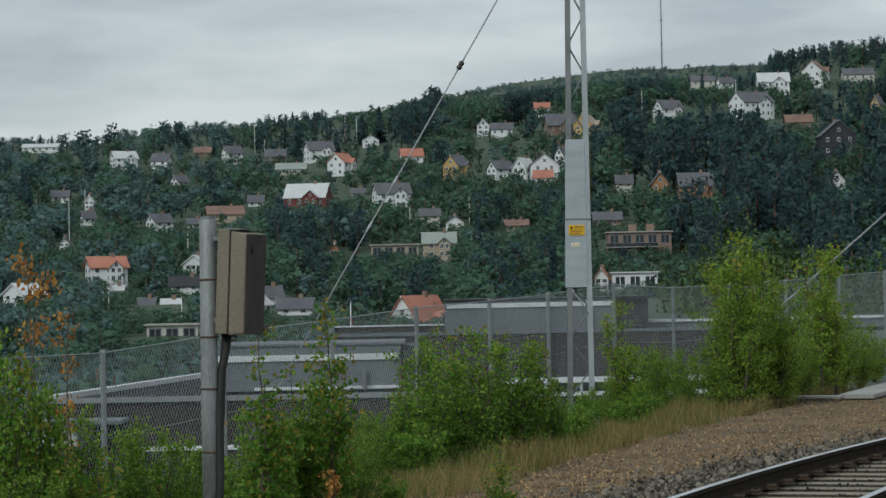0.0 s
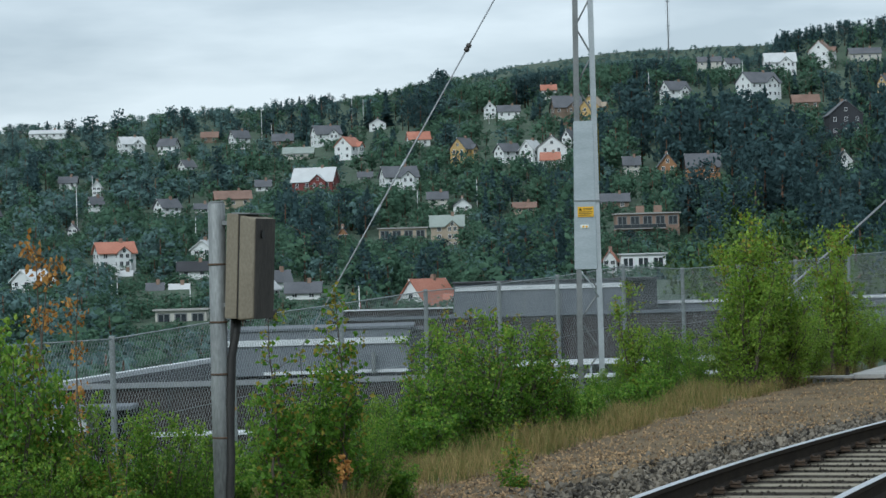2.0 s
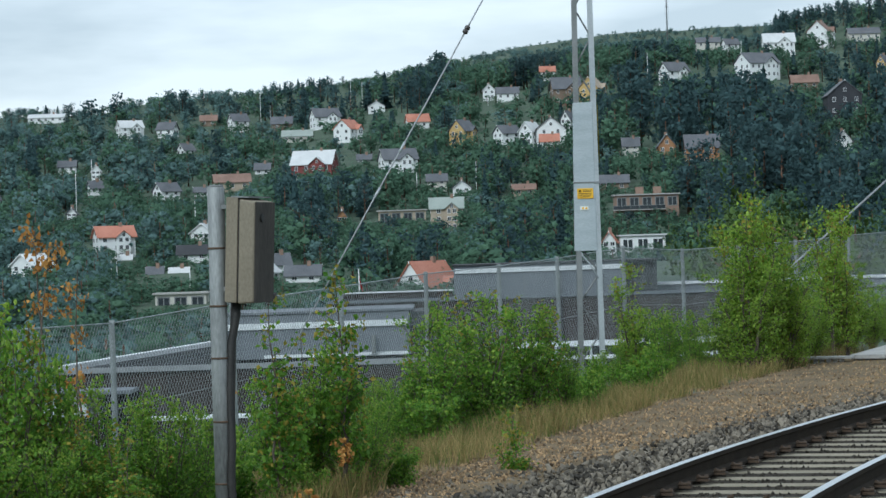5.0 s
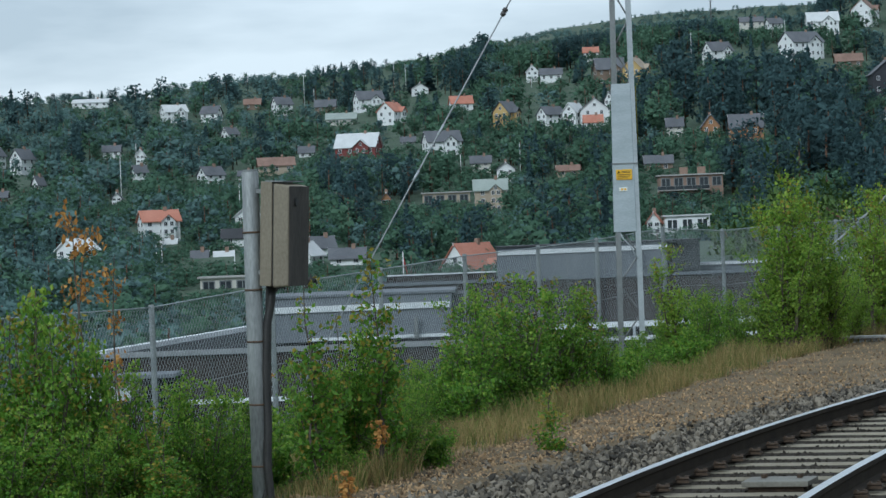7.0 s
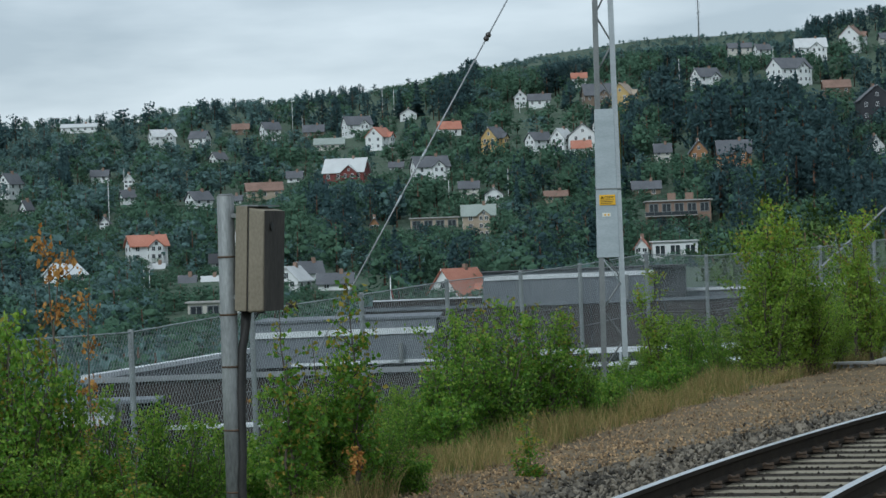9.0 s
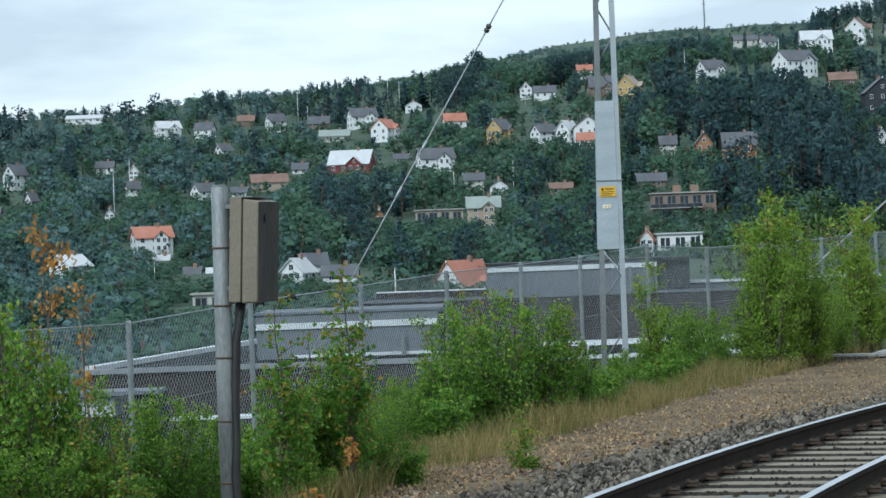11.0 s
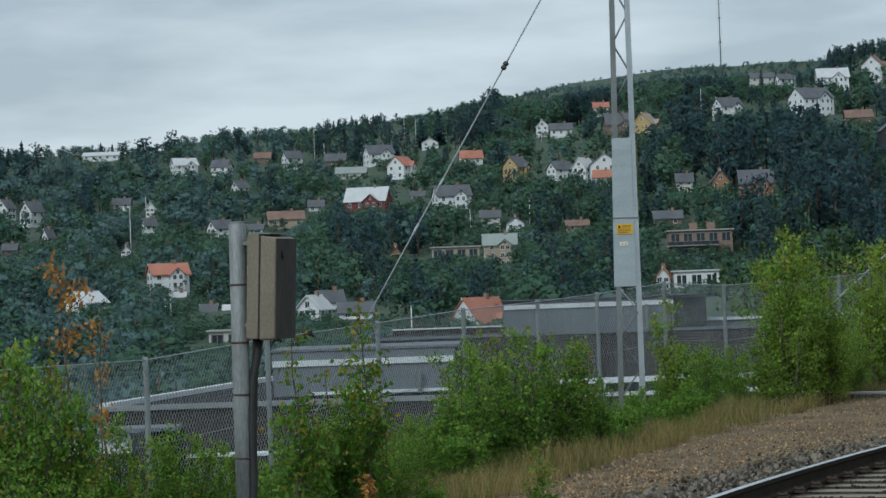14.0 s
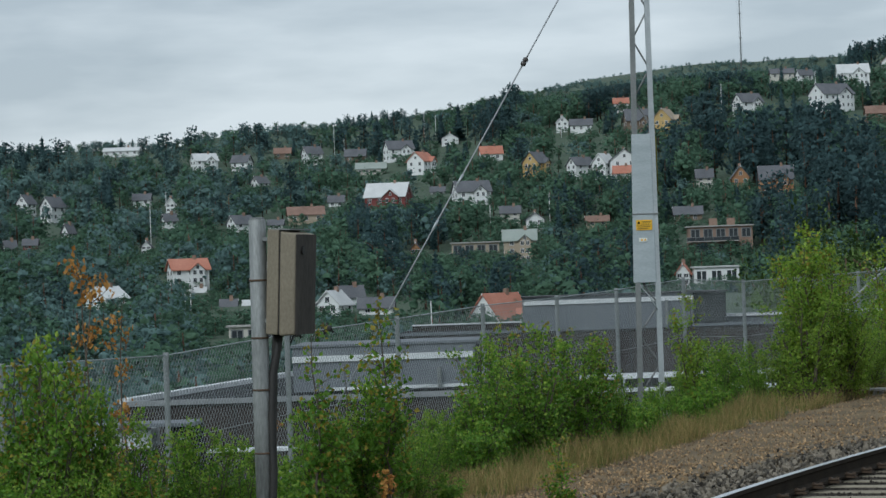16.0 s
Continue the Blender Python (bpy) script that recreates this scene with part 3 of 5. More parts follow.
# ---- pole with equipment box ----
def build_pole():
    pole = empty("equipment_pole", pose(-1.752, 20, -0.3), "weathered zinc pole carrying a beige equipment box", "pole")
    h = 2.525
    r = 0.061
    vs, fs = tube_data([(0, 0, -0.1), (0.0, 0, 1.2), (0.012, 0, h - 0.01), (0.012, 0, h)], [r, r, r, r - 0.006], 20)
    piece("pipe", mesh_of("pipe", vs, fs, M["pole"], smooth=True), pole)
    tube("cap", [(0.012, 0, h), (0.012, 0, h + 0.012)], [r - 0.004, r - 0.012], M["galv_dark"], pole, 20)
    for z in (0.42, 0.86, 1.31, 1.68, 2.09):
        tube("band", [(0.004, 0, z - 0.007), (0.004, 0, z + 0.007)], [r + 0.004, r + 0.004], M["band"], pole, 20)
    cable = [(0.14, 0.02, 1.72), (0.125, 0.02, 1.6), (0.088, 0.0, 1.42), (0.07, -0.02, 1.1), (0.07, -0.03, 0.7), (0.055, -0.05, 0.45), (0.07, -0.05, 0.2), (0.09, -0.03, -0.05)]
    tube("cable", cable, [0.03] * 7 + [0.05], M["rubber"], pole, 10, "thick black cable")
    tube("cable", [(0.115, 0.03, 1.72), (0.1, 0.03, 1.5), (0.075, 0.02, 1.0), (0.06, 0.0, 0.4), (0.02, -0.055, 0.15), (0.04, -0.04, -0.05)], [0.024] * 6, M["rubber"], pole, 10)
    bodyb = box(0.0, 0.09, 0.0, 0.42, 0.0, 0.745, 0.012)
    body = part("box_body", bodyb, M["box_paint"], pole, "beige painted back half of the box")
    body.matrix_basis = pose(0.055, -0.1, 1.705, 0, 3, -17)
    bm = box(0.1, 0.22, -0.006, 0.40, -0.01, 0.735, 0.0)
    for v in bm.verts:
        if v.co.x > 0.2:
            v.co.z += -0.02 if v.co.z > 0.5 else 0.012
            v.co.y += 0.012 if v.co.y < 0.2 else -0.012
    bmesh.ops.bevel(bm, geom=bm.edges[:], offset=0.02, segments=3, affect="EDGES", profile=0.6)
    part("lid", bm, M["box_paint"], body, "beige bulging lid of the box")
    part("seal", box(0.086, 0.103, 0.012, 0.41, 0.008, 0.728), M["rubber"], body)
    # Plate over the lid front, painted dark for shade as well as dirt.
    part("lid_face", box(0.217, 0.2235, 0.006, 0.388, 0.002, 0.712, 0.002), M["box_dark"], body, "dark face of the lid, dirt and shade in its paint")
    part("rain_hood", box(0.04, 0.17, 0.0, 0.42, 0.742, 0.752), M["galv_dark"], body)
    part("lock", cyl(bmesh.new(), (0.222, 0.12, 0.60), (0.235, 0.12, 0.60), 0.03, 12), M["rubber"], body)
    for z in (0.08, 0.66):
        part("bracket", box(-0.07, 0.0, 0.05, 0.12, z, z + 0.03), M["galv_dark"], body)


build_pole()


# ---- chain-link fence along the embankment ----
FENCE = [(23.5, -6.35, 1.06), (27.5, -5.0, 1.06), (31.0, -3.82, 1.04), (33.7, -2.70, 1.18), (36.5, -1.5, 1.29), (39.0, -0.42, 1.40), (41.5, 0.64, 1.46),
         (44.0, 1.60, 1.53), (46.5, 2.79, 1.66), (49.0, 3.97, 1.58), (51.5, 5.2, 1.62), (54.0, 6.55, 1.66), (57.0, 8.0, 1.74), (60.0, 9.4, 1.8)]


def build_fence():
    fence = empty("chain_link_fence", pose(0, 0, 0), "grey chain-link fence on square steel posts along the embankment", "fence")
    for i, (y, x, z) in enumerate(FENCE):
        base = near_height(x, y) - 0.3
        part("post", box(x - 0.03, x + 0.03, y - 0.03, y + 0.03, base, z + 0.03, 0.006), M["fence_post"], fence)
    for (y0, x0, z0), (y1, x1, z1) in zip(FENCE, FENCE[1:]):
        L = math.hypot(x1 - x0, y1 - y0)
        hgt = 1.95
        ux, uy, uz = (x1 - x0) / L, (y1 - y0) / L, (z1 - z0) / L

        def place(s, h):
            return (x0 + ux * s, y0 + uy * s - 0.045, z0 + uz * s - h)
        tube("top_wire", [place(0, 0), place(L, 0)], [0.008, 0.008], M["fence_wire"], fence, 5)
        tube("middle_wire", [place(0, 0.95), place(L, 0.95)], [0.004, 0.004], M["fence_wire"], fence, 4)
        vs, fs = [], []
        gap, r = 0.07, 0.0025
        k = -hgt
        while k < L:
            for sgn in (1, -1):
                s0, s1 = k, k + hgt * 0.72
                h0, h1 = (hgt, 0.0) if sgn > 0 else (0.0, hgt)
                if s0 < 0:
                    f = -s0 / (s1 - s0)
                    s0, h0 = 0.0, h0 + (h1 - h0) * f
                if s1 > L:
                    f = (L - s0) / (s1 - s0)
                    s1, h1 = L, h0 + (h1 - h0) * f
                if s1 - s0 < 0.01:
                    continue
                v, f = tube_data([place(s0, h0), place(s1, h1)], [r, r], 3, False)
                fs += [tuple(i + len(vs) for i in q) for q in f]
                vs += v
            k += gap
        piece("wire_mesh", mesh_of("wire_mesh", vs, fs, M["fence_wire"]), fence)


build_fence()


# ---- flat-roofed blocks below the embankment ----
def build_blocks():
    a = empty("flat_roofed_block", pose(0, 74, 0), "dark brown clad block with a grey plant room", "building", "blocks below the embankment")
    for nm, z0, z1, mt in (("wall", -14, -1.2, M["clad"]), ("roof", -1.2, -1.14, M["felt"])):
        bm = bmesh.new()
        ring = [[bm.verts.new((x, y, z)) for x, y in ((-10.4, 0.05), (0.4, 0.05), (0.4, 19.5), (-7.52, 19.5))] for z in (z0, z1)]
        for k in range(4):
            bm.faces.new((ring[0][k], ring[0][(k + 1) % 4], ring[1][(k + 1) % 4], ring[1][k]))
        bm.faces.new(ring[1])
        bm.faces.new(ring[0][::-1])
        part(nm, bm, mt, a)
    bm = bmesh.new()
    add_box(bm, -0.14, 0.14, 0, 19.5, -1.14, -1.0)
    bmesh.ops.transform(bm, matrix=pose(-10.4, 0, 0, 0, 0, -8.4), verts=bm.verts)
    part("side_parapet", bm, M["flashing"], a)
    part("fascia", box(-10.45, 0.45, -0.05, 0.1, -1.22, -1.08, 0.01), M["membrane"], a)
    room = part("plant_room", box(-5.95, -1.15, 0.15, 4.5, -1.0, 0.16, 0.02), M["plant_grey"], a, "grey sheet-metal plant room")
    part("top_rail", box(-6.0, -1.05, 0.1, 4.55, 0.17, 0.23), M["plant_grey"], room)
    part("flashing", box(-5.96, -1.2, 0.09, 0.15, -0.22, -0.06), M["flashing"], room)
    part("base_flashing", box(-5.0, -1.2, 0.09, 0.15, -0.98, -0.9), M["flashing"], room)
    part("dark_end", box(-1.14, -0.65, 0.3, 4.4, -1.0, 0.12), M["plant_dark"], room, "dark louvred end wall")
    part("vent_pipe", cyl(bmesh.new(), (-2.1, -0.02, -1.0), (-2.1, -0.02, -0.45), 0.06), M["galv_dark"], a)
    for x in (-7.5, -5.0, -2.5):
        part("wall_joint", box(x - 0.02, x + 0.02, 0.02, 0.06, -14, -1.2), M["plant_dark"], a)
    c = empty("service_unit", pose(0, 60, 0), "low service unit with grey canopy and white casing", "building", "blocks below the embankment")
    part("canopy", box(-9.4, -6.75, -1.5, 0.0, -1.05, -0.97, 0.01), M["plant_grey"], c)
    # Solid block, coloured black in place of the shade below the canopy.
    part("canopy_shade", box(-7.4, -6.75, -1.4, 0.25, -14, -1.06), M["opening_shade"], c, "solid black block painted as the shade of an opening under the canopy")
    part("white_unit", box(-9.1, -7.7, -1.2, 0.1, -1.5, -1.12, 0.03), M["flashing"], c)
    part("unit_stand", box(-9.05, -7.75, -1.1, 0.05, -14, -1.5), M["clad"], c)
    part("unit_top", box(-6.6, -3.9, -0.9, -0.2, -1.66, -1.6), M["flashing"], c)
    part("unit_body", box(-6.55, -3.95, -0.85, -0.25, -14, -1.66), M["clad"], c)
    b = empty("flat_roofed_block", pose(0, 115, 0), "long dark brown block with a grey rooftop plant room", "building", "blocks below the embankment")
    part("wall", box(-5.0, 30, 0.05, 9, -14, -0.36), M["clad"], b)
    part("fascia", box(-5.05, 30, -0.05, 0.1, -0.36, -0.24, 0.01), M["plant_grey"], b)
    part("roof", box(-5.0, 30, 0.05, 9, -0.36, -0.28), M["felt"], b)
    rear = part("roof_edge", box(-4.6, 0.1, 6.2, 8.9, -0.3, -0.05), M["clad"], b)
    part("flashing", box(-4.6, 0.1, 6.1, 7.0, -0.05, 0.0), M["flashing"], rear)
    room = part("plant_room", box(0.15, 7.1, 0.2, 6, -0.25, 1.02, 0.02), M["plant_grey"], b, "grey sheet-metal plant room")
    part("flashing", box(0.2, 7.1, 0.13, 0.2, 0.72, 0.9), M["flashing"], room)
    part("top_rail", box(0.1, 8.5, 0.1, 6.05, 1.02, 1.08), M["plant_dark"], room)
    part("dark_end", box(7.1, 8.45, 0.5, 5.8, -0.2, 1.0), M["plant_dark"], room)
    part("vent_pipe", cyl(bmesh.new(), (6.0, -0.1, -0.25), (6.0, -0.1, 0.75), 0.07), M["galv_dark"], room)
    for k in range(4):
        part("sheet_joint", box(1.5 + 1.5 * k, 1.53 + 1.5 * k, 0.17, 0.21, -0.24, 0.64), M["galv_dark"], room)
    part("roof_edge", box(8.6, 30, 3, 8.9, -0.28, 0.02), M["plant_grey"], b)
    part("flashing", box(8.6, 30, 2.9, 3.0, -0.04, 0.06), M["flashing"], b)
    part("canopy", box(2.4, 14, -3.5, 0.0, -2.28, -2.15), M["plant_grey"], b)
    part("canopy_edge", box(2.3, 14, -3.6, -3.5, -2.26, -2.05), M["flashing"], b)
    part("lower_edge", box(2.3, 14, -4.4, -3.7, -2.75, -2.62), M["flashing"], b)
    for k in range(8):
        part("lower_post", box(2.6 + 1.4 * k, 2.7 + 1.4 * k, -3.6, -3.5, -6, -2.26), M["galv"], b)
    for x in (1.5, 4.5, 7.5, 10.5, 13.5):
        part("wall_joint", box(x - 0.03, x + 0.03, 0.0, 0.06, -14, -0.4), M["plant_dark"], b)


build_blocks()

# ---- houses on the hillside ----
HOUSES = []
bm = bmesh.new()
add_box(bm, -0.5, 0.5, -0.06, 0.0, -0.5, 0.5)
WINDOW_MESH = bpy.data.meshes.new("window")
bm.to_mesh(WINDOW_MESH)
bm.free()
WINDOW_MESH.materials.append(M["frame_white"])
DARK_WINDOW_MESH = WINDOW_MESH.copy()
DARK_WINDOW_MESH.materials.clear()
DARK_WINDOW_MESH.materials.append(M["galv_dark"])
bm = bmesh.new()
for x0, x1 in ((-0.41, -0.04), (0.04, 0.41)):
    add_box(bm, x0, x1, -0.09, -0.055, -0.42, 0.42)
PANE_MESH = bpy.data.meshes.new("pane")
bm.to_mesh(PANE_MESH)
bm.free()
PANE_MESH.materials.append(M["pane"])
WORDS = {"white": "white wooden", "cream": "cream", "barn": "red wooden", "ochre": "yellow wooden", "timber": "brown timber", "tan": "tan", "orange": "orange-brown timber",
         "black": "black wooden", "brick": "brown brick", "slate": "dark slate", "red": "red tiled", "pale": "pale grey", "brown": "brown tiled", "green": "grey-green"}


def add_window(parent, x, y, z, turn, w, h, mesh=None):
    win = piece("window", mesh or WINDOW_MESH, parent, pose(x, y, z, 0, 0, turn) @ Matrix.Diagonal((w, 1, h, 1)))
    piece("pane", PANE_MESH, win)


def gable_roof(L, W, z, rise, over, thick):
    """Two pitched slabs with eaves and verges."""
    bm = bmesh.new()
    hl, hw = L / 2 + over, W / 2
    slope = rise / hw
    e = hw + over
    ze = z - slope * over
    for s in (-1, 1):
        vs = [(-hl, s * e, ze), (hl, s * e, ze), (hl, 0, z + rise), (-hl, 0, z + rise)]
        lo = [bm.verts.new(v) for v in vs]
        hi = [bm.verts.new((v[0], v[1], v[2] + thick)) for v in vs]
        bm.faces.new(lo)
        bm.faces.new(hi)
        for k in range(4):
            bm.faces.new((lo[k], lo[(k + 1) % 4], hi[(k + 1) % 4], hi[k]))
    bmesh.ops.recalc_face_normals(bm, faces=bm.faces)
    return bm


def gable_body(L, W, z, rise, foot):
    bm = bmesh.new()
    hl, hw = L / 2, W / 2
    ends = []
    for x in (-hl, hl):
        ends.append([bm.verts.new((x, yy, zz)) for yy, zz in ((-hw, -foot), (hw, -foot), (hw, z), (0, z + rise), (-hw, z))])
    bm.faces.new(ends[0])
    bm.faces.new(ends[1])
    for k in range(5):
        bm.faces.new((ends[0][k], ends[0][(k + 1) % 5], ends[1][(k + 1) % 5], ends[1][k]))
    bmesh.ops.recalc_face_normals(bm, faces=bm.faces)
    return bm


def house(x, y, z, L, h, yaw, wall, roof, storeys, eaves=0.0):
    """A pitched-roof house; ridge along its length, turned by yaw."""
    W = L * 0.72
    gable_front = abs(yaw) > 75
    if gable_front:
        W, L = L, L * 1.15
    HOUSES.append((x, y, z, max(L, W), h))
    hw = h * (0.52 if storeys == 1 else 0.6 if storeys == 2 else 0.7)
    hw = eaves * h if eaves else hw
    rise = max(h - hw, 0.8)
    label = "%s %s house with a %s roof" % ({1: "low", 2: "two-storey", 3: "tall"}[storeys], WORDS[wall], WORDS[roof])
    ob = empty("house", pose(x, y, z, 0, 0, yaw), label, "house", "houses on the hillside")
    body = part("wall", gable_body(L, W, hw, rise, 5.0), WALL[wall], ob)
    rf = part("roof", gable_roof(L, W, hw, rise, 0.45, 0.22), ROOF[roof], ob)
    for s in (-1, 1):
        part("bargeboard", box(-L / 2 - 0.5 if s < 0 else L / 2 + 0.44, -L / 2 - 0.44 if s < 0 else L / 2 + 0.5, -0.08, 0.08, hw + rise - 0.25, hw + rise + 0.26), M["frame_white"], rf)
    cx = L * 0.18
    ch = part("chimney", box(cx - 0.35, cx + 0.35, -0.35, 0.35, hw + rise * 0.6, hw + rise + 0.9, 0.03), WALL["brick"], ob)
    fh = hw / storeys
    n = max(2, int(L / 2.6))
    for k in range(storeys):
        zc = fh * (k + 0.55)
        for i in range(n):
            add_window(body, -L / 2 + L * (i + 0.5) / n, -W / 2, zc, 0, 0.95, min(1.3, fh * 0.6))
        m = max(2, int(W / 3))
        for i in range(m):
            yy = -W / 2 + W * (i + 0.5) / m
            add_window(body, -L / 2, yy, zc, -90, 0.95, min(1.3, fh * 0.6))
            add_window(body, L / 2, yy, zc, 90, 0.95, min(1.3, fh * 0.6))
    if rise > 2:
        add_window(body, -L / 2, 0, hw + rise * 0.35, -90, 0.9, 1.1)
        add_window(body, L / 2, 0, hw + rise * 0.35, 90, 0.9, 1.1)
    if not gable_front and storeys > 1 and L > 7:
        cw = L * 0.38
        gx = L * 0.16
        cross = gable_body(1.2, cw, hw * 0.98, cw * 0.42, 5.0)
        bmesh.ops.transform(cross, matrix=pose(gx, -W / 2 - 0.3, 0, 0, 0, 90), verts=cross.verts)
        bay = part("gabled_bay", cross, WALL[wall], ob)
        cr = gable_roof(W * 0.55, cw, hw * 0.98, cw * 0.42, 0.35, 0.2)
        bmesh.ops.transform(cr, matrix=pose(gx, -W * 0.28 - 0.6, 0, 0, 0, 90), verts=cr.verts)
        part("bay_roof", cr, ROOF[roof], bay)
        for k in range(storeys):
            for s in (-0.22, 0.22):
                add_window(bay, gx + s * cw, -W / 2 - 0.9, fh * (k + 0.55), 0, 0.8, min(1.3, fh * 0.6))
        add_window(bay, gx, -W / 2 - 0.9, hw + cw * 0.12, 0, 0.7, 0.9)
    return ob


house(-70.9, 602.3, 1.9, 7.9, 7.0, 20, "white", "red", 3)
house(-81.5, 554.6, -1.6, 6.9, 5.0, 60, "white", "white", 2)
house(-37.7, 824.7, 22.1, 12.0, 9.6, -12, "barn", "pale", 2)
house(-13.5, 832.2, 24.2, 10.1, 7.5, 15, "white", "slate", 2)
house(6.4, 912.5, 35.0, 7.8, 8.2, 60, "ochre", "slate", 2)
house(-43.7, 1052.6, 48.0, 9.8, 7.6, 20, "white", "slate", 2)
house(-32.9, 979.6, 39.9, 9.1, 7.8, 65, "white", "red", 2)
house(-25.3, 1092.7, 55.0, 6.4, 4.8, 90, "white", "slate", 2)
house(-8.9, 999.5, 44.6, 7.6, 5.2, 10, "white", "red", 1)
house(-77.1, 1067.1, 49.0, 6.6, 6.4, 30, "white", "slate", 2)
house(-60.4, 1062.3, 48.4, 7.6, 5.1, 0, "timber", "slate", 1)
house(-51.5, 1001.7, 41.2, 10.4, 4.4, 0, "cream", "green", 1)
house(-116.4, 1051.4, 47.1, 8.7, 6.3, 25, "white", "pale", 2)
house(-102.5, 1052.8, 47.3, 6.7, 5.1, -20, "white", "slate", 1)
house(-90.8, 1098.5, 52.8, 6.2, 4.0, 0, "timber", "brown", 1)
house(-76.5, 776.8, 17.2, 6.1, 5.3, 40, "white", "slate", 2)
house(-61.2, 812.8, 20.7, 10.1, 4.6, 8, "tan", "brown", 1)
house(-68.3, 794.4, 18.9, 4.1, 2.5, 0, "white", "slate", 1)
house(-101.2, 817.9, 21.2, 3.7, 3.6, 30, "white", "slate", 1)
house(-105.5, 856.9, 25.2, 2.5, 5.5, 90, "white", "pale", 3)
house(-120.6, 905.4, 30.4, 5.4, 3.6, 0, "white", "slate", 1)
house(-95.6, 723.7, 12.2, 2.4, 3.2, 90, "white", "slate", 2)
house(-87.2, 956.9, 36.1, 5.1, 4.2, 50, "white", "slate", 1)
house(-54.3, 633.5, 4.4, 4.8, 4.8, 80, "white", "pale", 2)
house(-51.6, 577.5, 0.0, 6.5, 4.2, 0, "white", "black", 2)
house(-56.4, 544.8, -2.3, 2.8, 2.4, 0, "white", "slate", 1)
house(-51.9, 546.3, -2.2, 3.3, 2.0, 0, "white", "pale", 1)
house(-32.5, 540.7, -2.6, 4.2, 4.5, 20, "white", "slate", 2)
house(-26.2, 512.0, -4.5, 6.1, 4.1, 0, "white", "slate", 2)
house(-33.8, 511.6, -4.6, 6.2, 5.7, 70, "white", "pale", 2)
house(0.2, 648.4, 6.0, 7.3, 7.5, 0, "tan", "green", 3)
house(-2.1, 768.9, 18.0, 5.2, 4.2, 0, "cream", "slate", 2)
house(4.4, 739.2, 15.1, 4.7, 4.4, 90, "white", "slate", 2)
house(20.3, 899.2, 34.6, 7.0, 5.8, 35, "white", "slate", 2)
house(27.4, 886.3, 33.6, 6.6, 7.1, 60, "white", "pale", 2)
house(33.4, 878.9, 33.2, 8.5, 8.4, 90, "white", "slate", 2)
house(32.6, 868.1, 31.8, 5.6, 4.2, 0, "white", "red", 1)
house(41.0, 918.8, 39.1, 4.6, 6.2, 60, "white", "slate", 2)
house(18.1, 1083.9, 58.8, 4.6, 5.6, 90, "white", "pale", 2)
house(24.9, 1067.4, 57.4, 8.1, 4.7, 0, "white", "slate", 1)
house(42.8, 1135.6, 69.7, 5.9, 4.1, 0, "white", "red", 1)
house(44.3, 1010.9, 52.0, 10.0, 9.7, 8, "timber", "slate", 2)
house(53.3, 1000.3, 51.6, 9.4, 9.2, 70, "ochre", "tan", 2)
house(83.9, 1018.1, 58.6, 9.0, 7.7, 30, "white", "slate", 2)
house(111.7, 998.4, 58.2, 13.0, 9.2, 30, "white", "slate", 2)
house(128.2, 1071.3, 70.7, 11.6, 8.6, 0, "white", "pale", 2)
house(148.1, 1099.3, 75.7, 11.2, 9.7, 70, "white", "brown", 2)
house(167.1, 1115.9, 78.7, 12.1, 4.9, 0, "cream", "slate", 1)
house(157.1, 1003.9, 59.1, 4.6, 6.4, 60, "ochre", "slate", 2)
house(123.2, 959.9, 51.8, 8.8, 5.0, 0, "timber", "brown", 1)
house(120.0, 847.0, 34.2, 10.0, 13.9, 90, "black", "slate", 3)
house(61.7, 783.6, 23.6, 4.9, 7.8, 90, "orange", "slate", 2)
house(69.8, 764.3, 21.8, 8.9, 8.6, 0, "orange", "slate", 2)
house(110.9, 785.4, 25.2, 4.6, 5.7, 90, "white", "slate", 1)
house(53.9, 813.8, 26.8, 4.6, 5.2, 0, "cream", "slate", 2)
house(43.5, 725.9, 15.5, 7.0, 3.8, 0, "timber", "slate", 1)
house(-3.5, 482.5, -7.1, 9.1, 6.8, 52, "white", "red", 2, 0.4)
house(20.5, 733.9, 15.3, 5.6, 2.6, 0, "tan", "brown", 1)
house(-24.8, 676.4, 8.1, 2.3, 3.8, 90, "orange", "slate", 2)
house(-153.9, 881.3, 27.8, 5.5, 6.3, 70, "white", "slate", 2)
house(-141.5, 856.3, 25.1, 6.4, 7.2, 60, "white", "slate", 2)
house(-125.4, 784.6, 17.9, 3.1, 4.1, 60, "white", "slate", 1)
house(-134.2, 741.7, 13.8, 2.9, 3.3, 30, "white", "slate", 1)
house(-130.4, 751.7, 14.8, 3.6, 2.7, 0, "barn", "slate", 1)
house(-159.8, 1143.4, 58.4, 14.2, 3.2, 0, "white", "pale", 1)
house(33.4, 578.3, -0.4, 2.7, 4.6, 80, "white", "red", 2)
house(-24.9, 885.0, 29.4, 4.2, 2.8, 0, "white", "slate", 1)
house(-55.8, 869.1, 26.5, 4.5, 3.5, 0, "white", "slate", 1)
house(106.0, 1118.9, 78.0, 9.0, 4.0, 0, "cream", "slate", 1)
house(113.0, 1100.5, 75.9, 5.6, 4.0, 20, "white", "slate", 1)
house(73.8, 599.5, 1.7, 4.1, 2.4, 0, "white", "slate", 1)
house(-67.6, 593.8, 1.2, 2.4, 1.4, 0, "white", "pale", 1)


